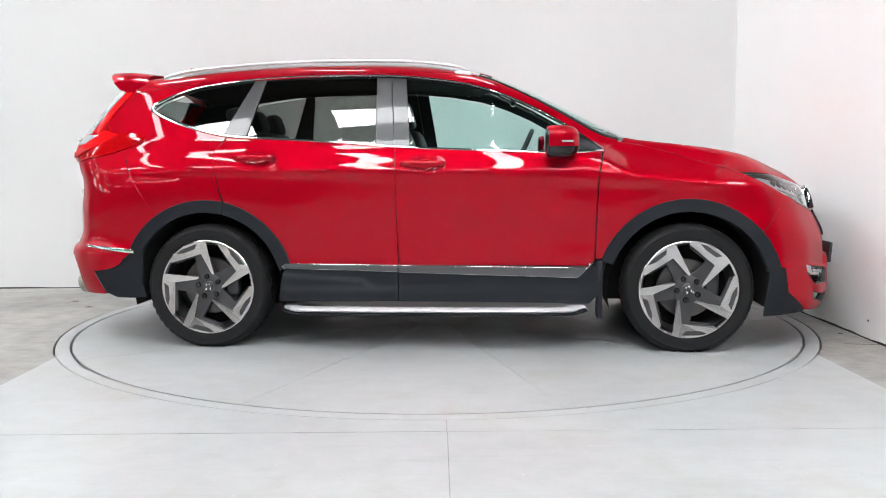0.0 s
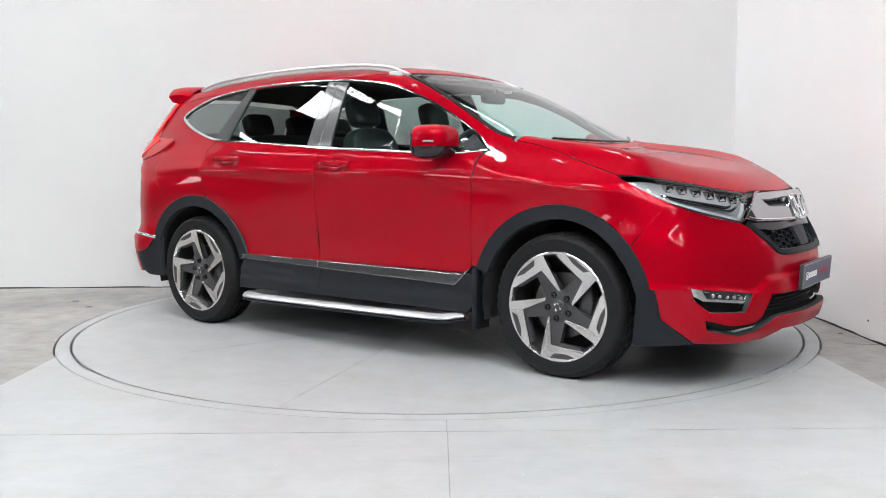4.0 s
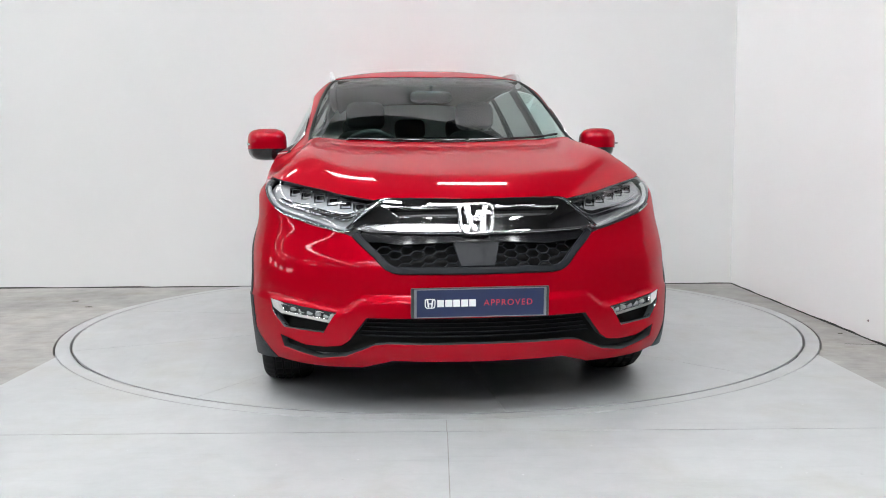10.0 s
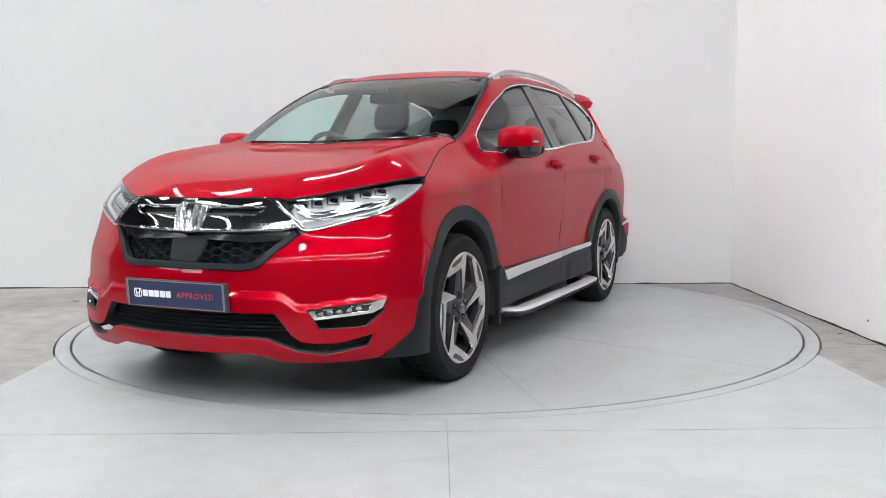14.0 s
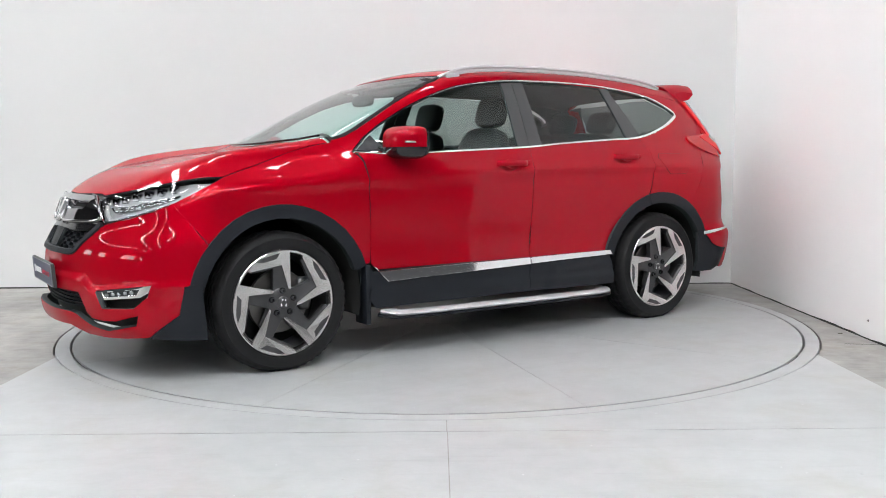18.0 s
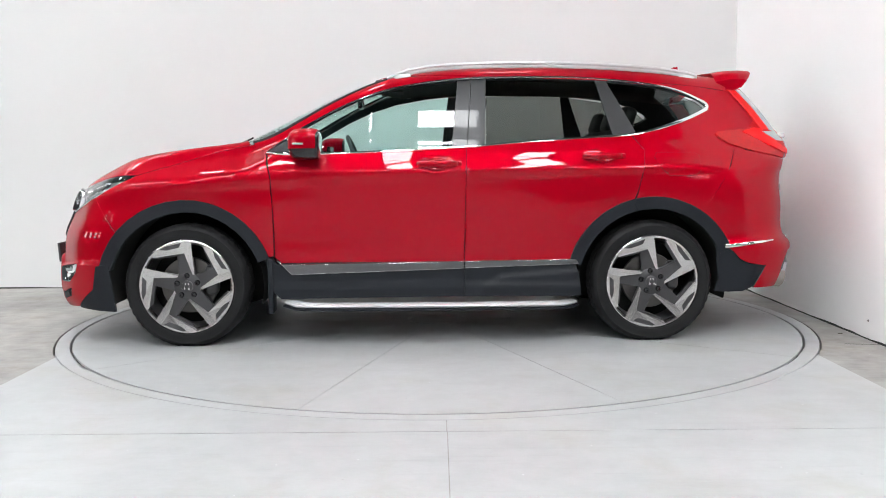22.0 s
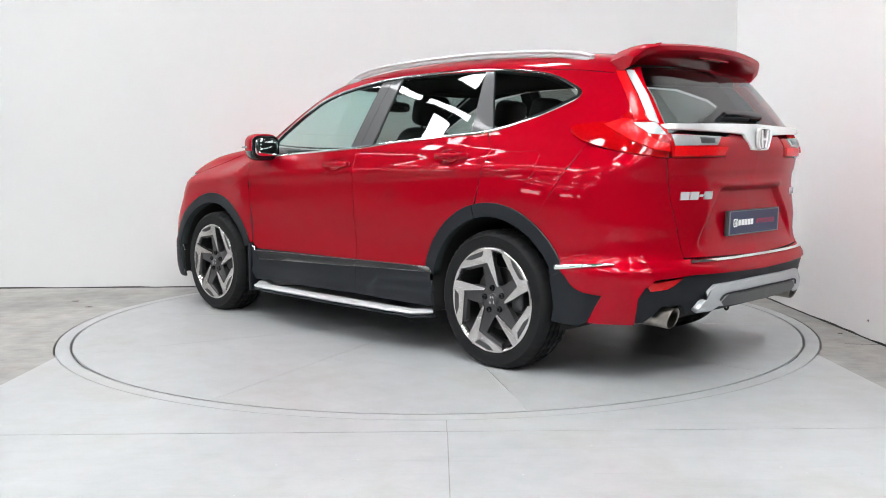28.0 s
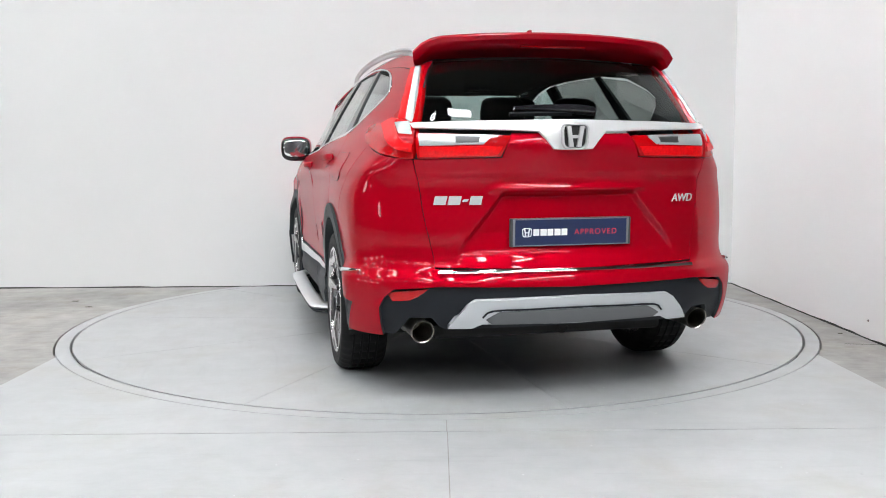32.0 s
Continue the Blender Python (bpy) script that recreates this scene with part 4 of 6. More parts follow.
def side_mirror(fl):
    s = -1 if fl else 1
    e = new("side_mirror")
    e.parent = CAR
    e.matrix_basis = pose(0, 0, -0.012)
    def cut(p):
        # flat towards the rear, drawn in towards the front
        k = max(0.0, (p.x - 0.60) / 0.12)
        return Vector((max(p.x, 0.565), s * (p.y - 0.03 * k), p.z))
    bm = bmesh.new()
    blob(bm, (0.63, 0.955, 1.158), (0.108, 0.104, 0.083), 0.62, cut, 28, 18)
    bmesh.ops.delete(bm, geom=[f for f in bm.faces if f.calc_center_median().z < 1.134], context="FACES")
    part("shell", bm, "red", e, "red mirror shell", True)
    bm = bmesh.new()
    blob(bm, (0.63, 0.953, 1.152), (0.105, 0.100, 0.086), 0.62, cut, 28, 18)
    bmesh.ops.delete(bm, geom=[f for f in bm.faces if f.calc_center_median().z > 1.145], context="FACES")
    part("lower_shell", bm, "gloss_black", e, "black lower mirror housing", True)
    bm = bmesh.new()
    tube(bm, [(0.635, s * 0.985, 1.086), (0.645, s * 0.93, 1.090), (0.675, s * 0.87, 1.102), (0.72, s * 0.80, 1.118)], [0.020, 0.030, 0.034, 0.038], 12, (1.5, 0.62))
    part("foot", bm, "gloss_black", e, "black mirror foot", True)
    bm = bmesh.new()
    blob(bm, (0.569, 0.955, 1.153), (0.012, 0.101, 0.075), 0.5, lambda p: Vector((p.x, s * p.y, p.z)), 28, 14)
    part("bezel", bm, "gloss_black", e, "black rim round the mirror glass", True)
    bm = bmesh.new()
    blob(bm, (0.5565, 0.955, 1.155), (0.004, 0.085, 0.058), 0.6, lambda p: Vector((p.x, s * p.y, p.z)), 24, 12)
    part("mirror_glass", bm, "mirror", e, "mirror glass", True)
    bm = bmesh.new()
    box(bm, (0.64, s * 1.035, 1.150), (0.70, s * 1.05, 1.160), 0.003)
    part("indicator", bm, "lamp_clear", e, "slim clear indicator lens")


def roof_rail(fl):
    s = -1 if fl else 1
    e = new("roof_rail")
    e.parent = CAR
    path = smooth_line([(0.19, s * 0.575, 1.540), (0.12, s * 0.580, 1.567), (0.03, s * 0.586, 1.595), (-0.2, s * 0.588, 1.620), (-0.6, s * 0.586, 1.630), (-1.0, s * 0.578, 1.624), (-1.38, s * 0.562, 1.602), (-1.58, s * 0.550, 1.578), (-1.68, s * 0.544, 1.552)], 5)
    bm = bmesh.new()
    path = [(x, y, z - 0.006) for x, y, z in path]
    tube(bm, path, 0.0115, 10, (1.15, 0.95))
    part("rail", bm, "rail_alloy", e, "satin aluminium roof rail", True)
    bm = bmesh.new()
    tube(bm, [(x, y, z - 0.016) for x, y, z in path], 0.010, 8, (0.7, 1.3))
    part("rail_base", bm, "rail_alloy", e, "satin seat under the rail", True)
    for x, l, y in ((0.11, 0.06, 0.576), (-1.60, 0.06, 0.536)):
        bm = bmesh.new()
        box(bm, (x - l, s * y, 1.50), (x + l * 0.6, s * (y + 0.022), 1.560 if x > 0 else 1.553), 0.008)
        part("rail_foot", bm, "rail_alloy", e, "", True)


def bars_text(text, size, m, material, parent, name="lettering", label="", depth=0.001, spacing=1.0):
    cu = bpy.data.curves.new(name, "FONT")
    cu.body, cu.size, cu.extrude, cu.space_character = text, size, depth, spacing
    cu.align_x = "LEFT"
    ob = new(name, cu)
    dg = bpy.context.evaluated_depsgraph_get()
    me = bpy.data.meshes.new_from_object(ob.evaluated_get(dg))
    bpy.data.objects.remove(ob)
    me.materials.append(M[material])
    me.transform(m)
    o = new(name, me)
    o.parent = parent
    if label:
        tagged(o, label)
    return o


def number_plate(name, at, tilt, back):
    """A navy show plate 0.52 m wide: a badge, a plain bar and one word."""
    e = new(name)
    e.parent = CAR
    m = pose(*at, 0, 0, -90 if back else 90) @ pose(0, 0, 0, 90 + tilt, 0, 0)
    bm = bmesh.new()
    box(bm, (-0.274, -0.060, -0.012), (0.274, 0.060, 0.004), 0.004, m)
    part("plate_holder", bm, "plate_frame", e, "grey plate holder", True)
    bm = bmesh.new()
    box(bm, (-0.252, -0.054, 0.0045), (0.252, 0.054, 0.007), 0.001, m)
    part("plate_face", bm, "navy", e, "navy blue plate face")
    for lo, hi in (((-0.262, 0.0535), (0.262, 0.0575)), ((-0.262, -0.0575), (0.262, -0.0535)), ((-0.262, -0.0535), (-0.2525, 0.0535)), ((0.2525, -0.0535), (0.262, 0.0535))):
        bm = bmesh.new()
        box(bm, (lo[0], lo[1], 0.0045), (hi[0], hi[1], 0.008), 0.0008, m)
        part("plate_edge", bm, "plate_rim", e, "grey rim of the plate")
    bm = bmesh.new()
    badge_shape(bm, m @ pose(-0.200, 0, 0.0072), 0.021, 0.0008)
    part("badge_mark", bm, "white_ink", e, "small white badge mark")
    bm = bmesh.new()
    for i, w in enumerate((0.026, 0.028, 0.026, 0.027, 0.026)):
        box(bm, (-0.172 + 0.0315 * i, -0.014, 0.0072), (-0.172 + 0.0315 * i + w, 0.014, 0.0082), 0, m)
    part("name_bar", bm, "white_ink", e, "white maker's name as plain bars")
    bars_text("APPROVED", 0.034, m @ pose(0.012, -0.0115, 0.0078), "pink_ink", e, "lettering", "red spaced capital letters", 0.0004, 1.22)


def badge_shape(bm, m, r, d):
    """A rounded frame with two leaning posts and a cross bar."""
    n = 36
    def outline(k):
        pts = []
        for i in range(n):
            a = 2 * math.pi * i / n
            c, s = math.cos(a), math.sin(a)
            x = k * math.copysign(abs(c) ** 0.45, c) * (1 + 0.10 * s)
            y = k * 0.93 * math.copysign(abs(s) ** 0.45, s)
            pts.append((x, y))
        return pts
    rows = [[bm.verts.new(m @ Vector((x, y, h))) for x, y in outline(k)] for k, h in ((r, 0), (r, d * 0.7), (r * 0.95, d), (r * 0.86, d), (r * 0.82, d * 0.6), (r * 0.82, 0))]
    for a, b in zip(rows, rows[1:]):
        for i in range(n):
            bm.faces.new((a[i], a[(i + 1) % n], b[(i + 1) % n], b[i]))
    for s in (-1, 1):
        poly = [(0.66, 0.72), (0.36, 0.72), (0.22, -0.10), (0.12, -0.72), (0.44, -0.72), (0.50, -0.1)]
        q = [(s * a * r, b * r) for a, b in poly]
        prism(bm, q, lambda a, b, h: m @ Vector((a, b, h)), d * 0.95)
    prism(bm, [(-0.28 * r, -0.12 * r), (0.28 * r, -0.12 * r), (0.30 * r, 0.10 * r), (-0.30 * r, 0.10 * r)], lambda a, b, h: m @ Vector((a, b, h)), d * 0.9)


def nose():
    hood_edge = drop(on_top(FRONT_EDGE), 0.006)
    lamp_top = on_side([(1.615, 0.966)]) + list(reversed(drop(on_nose(LAMP_TOP), 0.003)))
    half = round_nose([(0.0, 0.602), (0.2, 0.602), (0.335, 0.607), (0.46, 0.718), (0.52, 0.745), (0.65, 0.775), (0.765, 0.81)] + on_side(SEAM_FRONT) + [(1.785, 0.9, 0.475), (1.812, 0.89, 0.468), (1.838, 0.88, 0.337), (1.977, 0.82, 0.232), (0.6, 0.226), (0.46, 0.224), (0.34, 0.258), (0.0, 0.255)])
    mouth = round_nose([(0.0, 0.425), (0.44, 0.422), (0.508, 0.330), (0.540, 0.308), (0.60, 0.302), (0.68, 0.304), (0.79, 0.335), (0.775, 0.284), (0.62, 0.254), (0.52, 0.266), (0.46, 0.290), (0.41, 0.312), (0.36, 0.318), (0.0, 0.318)])
    fog = round_nose([(0.835, 0.478), (0.555, 0.437), (0.605, 0.352), (0.77, 0.362), (0.825, 0.42)])
    holes = [both(mouth), fog, flipped(fog)]
    kit = round_nose([(0.0, 0.497), (0.30, 0.497), (0.46, 0.492), (0.52, 0.445), (0.56, 0.437), (0.84, 0.483), (0.9, 0.487)])
    panel("front_bumper", "front", both(half), "red", CAR, "red front bumper with body kit", holes=holes, thick=0.03, step=0.013, bulge=lambda q: crease(q, kit, 0.020, 0.020) * (1 + 0.4 * ease((np.abs(q[:, 0]) - 0.45) / 0.15)) * (1 - 0.75 * ease((np.abs(q[:, 0]) - 0.66) / 0.22)))
    panel("bumper_corner", "front", round_nose([(1.735, 0.9, 0.478), (1.78, 0.9, 0.472), (1.808, 0.89, 0.462), (1.833, 0.88, 0.335), (1.970, 0.82, 0.226), (1.72, 0.9, 0.21)]), "black_plastic", CAR, "black plastic corner before the front wheel", out=0.011)
    panel("bumper_corner", "front", round_nose([(1.735, 0.9, 0.478), (1.78, 0.9, 0.472), (1.808, 0.89, 0.462), (1.833, 0.88, 0.335), (1.970, 0.82, 0.226), (1.72, 0.9, 0.21)]), "black_plastic", CAR, "black plastic corner before the front wheel", out=0.011, flip=True)
    # lower intake with slats
    back = both(round_nose([(0.0, 0.445), (0.47, 0.442), (0.56, 0.350), (0.68, 0.345), (0.82, 0.39), (1.78, 0.9, 0.42), (1.76, 0.9, 0.22), (0.62, 0.215), (0.0, 0.27)]))
    low = panel("lower_intake", "front", back, "under", CAR, "black lower air intake", out=-0.06, step=0.04, thick=0.004)
    for z in (0.412, 0.394, 0.376, 0.358, 0.340):
        w = 0.44 + (0.42 - z) * 0.6
        line = [(a, b) for a, b in round_nose([(y, z) for y in np.linspace(-w, w, 13)])]
        strip("slat", "front", line, 0.005, "black_plastic", low, out=-0.04, height=0.010, n=0)
    # upper trim and grille
    top_trim = round_nose([(0.0, 0.876), (0.33, 0.874), (0.425, 0.84), (0.445, 0.868)] + lamp_top[-1:] + list(reversed(hood_edge)))
    panel("bonnet_trim", "front", both(top_trim), "gloss_black", CAR, "black trim under the bonnet edge", out=-0.012)
    grille = new("grille")
    grille.parent = CAR
    tagged(grille, "black honeycomb grille with a chrome wing")
    panel("grille_back", "front", both(round_nose([(0.0, 0.885), (0.45, 0.88), (0.50, 0.76), (0.47, 0.71), (0.34, 0.59), (0.0, 0.585)])), "under", grille, out=-0.06, step=0.04, thick=0.004)
    outer = round_nose([(0.0, 0.876), (0.2, 0.876), (0.355, 0.873), (0.40, 0.846), (0.470, 0.792), (0.488, 0.770), (0.43, 0.757), (0.2, 0.750), (0.0, 0.748)])
    hole = round_nose([(0.070, 0.853), (0.352, 0.850), (0.338, 0.832), (0.310, 0.812), (0.070, 0.806)])
    panel("chrome_wing", "front", both(outer), "chrome_dark", grille, "polished chrome wing across the grille", out=0.016, thick=0.035, step=0.014, holes=[hole, flipped(hole)], soft=0.005)
    for f in (False, True):
        panel("wing_inset", "front", shift(hole, -0.006), "under", grille, "deep black inset", out=-0.022, step=0.03, flip=f, thick=0.004)
        ln = round_nose([(0.070, 0.826), (0.2, 0.826), (0.300, 0.824)])
        strip("inset_bar", "front", ln, [0.010, 0.010, 0.004], "alloy_dark", grille, out=-0.016, height=0.010, flip=f)
        ln = round_nose([(0.33, 0.8775), (0.372, 0.872), (0.415, 0.843), (0.47, 0.802), (0.512, 0.765)])
        strip("wing_edge", "front", ln, [0.006, 0.009, 0.010, 0.010, 0.008], "chrome_dark", grille, "chrome edge running down to the headlight", out=0.012, height=0.010, flip=f)
        ln = round_nose([(0.0, 0.752), (0.2, 0.754), (0.43, 0.761), (0.486, 0.772)])
        strip("wing_edge", "front", ln, 0.007, "chrome", grille, "bright lower edge of the wing", out=0.016, height=0.005, flip=f)
    frame_line = round_nose([(0.485, 0.748), (0.465, 0.725), (0.40, 0.665), (0.337, 0.612), (0.2, 0.608), (0.0, 0.607)])
    frame_line = frame_line + [(-a, b) for a, b in reversed(frame_line[:-1])]
    strip("grille_frame", "front", frame_line, 0.03, "black_plastic", grille, "satin black lower grille frame", out=-0.002, height=0.012, n=4)
    band = both(round_nose([(0.0, 0.752), (0.44, 0.762), (0.475, 0.745), (0.44, 0.722), (0.3, 0.712), (0.12, 0.72), (0.0, 0.722)]))
    panel("grille_band", "front", band, "gloss_black", grille, "glossy black band", out=-0.006, step=0.03)
    panel("radar_cover", "front", both(round_nose([(0.0, 0.722), (0.092, 0.72), (0.068, 0.628), (0.0, 0.628)])), "black_plastic", grille, "smooth black sensor cover", out=-0.008, step=0.03)
    mesh_region = round_nose([(0.075, 0.715), (0.30, 0.706), (0.425, 0.715), (0.32, 0.62), (0.06, 0.618)])
    honeycomb(mesh_region, grille)
    bm = bmesh.new()
    at = onto("front", np.array([[0.0, 0.803]]))[0]
    m = pose(at[0] + 0.008, 0, 0.806, 0, 0, 90) @ pose(0, 0, 0, 69, 0, 0)
    badge_shape(bm, m, 0.073, 0.020)
    part("badge", bm, "emblem", grille, "chrome maker's badge", True)
    bm = bmesh.new()
    blob(bm, (0, 0, -0.004), (0.066, 0.061, 0.006), 0.5)
    bmesh.ops.transform(bm, matrix=m, verts=bm.verts[:])
    part("badge_back", bm, "under", grille, "", True)
    number_plate("front_plate", (2.282, 0.0, 0.487), 4, False)
    for f in (False, True):
        headlight(lamp_top, f)
        fog_light(fog, f)


def honeycomb(region, parent):
    """Thin six-sided cells between the grille's edges, both sides of the sensor."""
    s, r = [], 0.030
    for i in range(-1, 22):
        for j in range(-1, 12):
            a = 0.05 + i * r * 1.5
            z = 0.60 + (j + 0.5 * (i % 2)) * r * 1.732 * 0.62
            s.append((a, z))
    segs = set()
    for a, z in s:
        for k in range(6):
            t0, t1 = radians(60 * k), radians(60 * (k + 1))
            p = (round(a + r * math.cos(t0), 4), round(z + 0.62 * r * math.sin(t0), 4))
            q = (round(a + r * math.cos(t1), 4), round(z + 0.62 * r * math.sin(t1), 4))
            segs.add((min(p, q), max(p, q)))
    segs = sorted(segs)
    mid = np.array([((p[0] + q[0]) / 2, (p[1] + q[1]) / 2) for p, q in segs])
    ok = within(region, mid)
    segs = [g for g, k in zip(segs, ok) if k]
    ends = onto("front", np.array([g for pq in segs for g in pq])) - np.array([0.028, 0, 0])
    for f in (1, -1):
        bm = bmesh.new()
        for i in range(len(segs)):
            pts = ends[2 * i:2 * i + 2]
            u, v = [Vector((a[0], f * a[1], a[2])) for a in pts]
            d = (v - u).normalized()
            w = d.cross(Vector((1, 0, 0))).normalized() * 0.0022
            dep = Vector((-0.016, 0, 0))
            vs = [bm.verts.new(c) for c in (u - w, u + w, v + w, v - w, u - w + dep, u + w + dep, v + w + dep, v - w + dep)]
            for face in ((0, 1, 2, 3), (0, 4, 5, 1), (1, 5, 6, 2), (2, 6, 7, 3), (3, 7, 4, 0)):
                bm.faces.new([vs[i] for i in face])
        part("grille_mesh", bm, "black_plastic", parent, "black honeycomb mesh")


def headlight(lamp_top, fl):
    e = new("headlight")
    e.parent = CAR
    tagged(e, "clear headlight with chrome light guide and reflectors")
    rim = round_nose(list(lamp_top) + [(0.445, 0.835), (0.475, 0.795), (0.525, 0.752), (0.64, 0.782), (0.755, 0.815)] + on_side([(1.84, 0.86), (1.725, 0.918)]))
    panel("housing", "front", shift(rim, -0.022), "lamp_dark", e, "grey reflector housing", out=-0.042, flip=fl, step=0.03, thick=0.004)
    panel("lens", "front", rim, "lens", e, "clear outer lens", out=0.0, flip=fl, thick=0.003, step=0.018)
    low = round_nose([(0.452, 0.842), (0.478, 0.803), (0.528, 0.772), (0.63, 0.797), (0.74, 0.830), (1.84, 0.825, 0.866), (1.74, 0.845, 0.912), (1.66, 0.84, 0.945)])
    strip("light_guide", "front", low, [0.010, 0.013, 0.015, 0.012, 0.012, 0.013, 0.012, 0.008], "drl", e, "milky daytime light guide", out=-0.022, flip=fl, height=0.010)
    edge = round_nose([(0.455, 0.822), (0.48, 0.785), (0.527, 0.756), (0.64, 0.782), (0.752, 0.813), (1.86, 0.825, 0.846)])
    strip("chrome_edge", "front", edge, [0.007, 0.010, 0.012, 0.010, 0.009, 0.006], "chrome_dark", e, "chrome lower edge", out=0.0, flip=fl, height=0.005)
    for k, dz in enumerate((0.0, 0.022)):
        mid = round_nose([(0.47, 0.842 + dz), (0.53, 0.815 + dz), (0.60, 0.825 + dz), (0.68, 0.845 + dz), (0.76, 0.868 + dz), (1.82, 0.82, 0.892 + dz * 0.6)])
        strip("reflector_step", "front", mid, [0.008, 0.016, 0.016, 0.014, 0.012, 0.006], "chrome_dark", e, "chrome reflector step", out=-0.040 - 0.006 * k, flip=fl, height=0.014)
    s = -1 if fl else 1
    for y, z in ((0.475, 0.872), (0.53, 0.884), (0.585, 0.897), (0.64, 0.910), (0.695, 0.923), (0.745, 0.935)):
        p = onto("front", np.array(round_nose([(y, z)])))[0]
        c = p - slope(np.array([p]))[0] * 0.034
        at = Matrix.Translation((c[0], s * c[1], c[2])) @ pose(0, 0, 0, 0, 0, 18 * s)
        bm = bmesh.new()
        for lo, hi in (((-0.020, -0.024, 0.014), (0.006, 0.024, 0.018)), ((-0.020, -0.024, -0.018), (0.006, 0.024, -0.014)), ((-0.020, -0.024, -0.014), (0.006, -0.020, 0.014)), ((-0.020, 0.020, -0.014), (0.006, 0.024, 0.014))):
            box(bm, lo, hi, 0.001, at)
        part("lamp_cell", bm, "chrome_dark", e, "square chrome lamp cell")
        bm = bmesh.new()
        blob(bm, (-0.014, 0, 0), (0.010, 0.018, 0.012), 0.6, None, 14, 8)
        bmesh.ops.transform(bm, matrix=at, verts=bm.verts[:])
        part("lamp_lens", bm, "gloss_black", e, "dark projector lens", True)


def fog_light(fog, fl):
    e = new("fog_light")
    e.parent = CAR
    tagged(e, "fog light strip in a chrome surround")
    panel("fog_back", "front", shift(fog, -0.008), "under", e, out=-0.045, step=0.03, flip=fl, thick=0.004)
    outer = round_nose([(0.832, 0.474), (0.56, 0.434), (0.585, 0.392), (0.79, 0.418), (0.822, 0.440)])
    inner = round_nose([(0.79, 0.457), (0.585, 0.427), (0.597, 0.404), (0.775, 0.427)])
    panel("chrome_surround", "front", outer, "chrome", e, "chrome surround", out=0.006, thick=0.03, holes=[inner], flip=fl, step=0.014)
    panel("led_base", "front", inner, "alloy_dark", e, out=-0.014, flip=fl, step=0.03, thick=0.004)
    foot = round_nose([(0.572, 0.405), (0.588, 0.378), (0.612, 0.357), (0.69, 0.360), (0.768, 0.367), (0.806, 0.398), (0.826, 0.428)])
    strip("lower_surround", "front", foot, 0.006, "chrome_dark", e, "thin chrome line under the fog light", out=0.002, height=0.005, flip=fl)
    s = -1 if fl else 1
    for k in range(5):
        y = 0.605 + 0.034 * k
        p = onto("front", np.array(round_nose([(y, 0.4165 + 0.143 * (y - 0.60))])))[0]
        bm = bmesh.new()
        blob(bm, (p[0] - 0.004, s * p[1], p[2]), (0.008, 0.013, 0.009), 0.6, None, 12, 8)
        part("led", bm, "lamp_clear", e, "small clear lamp", True)


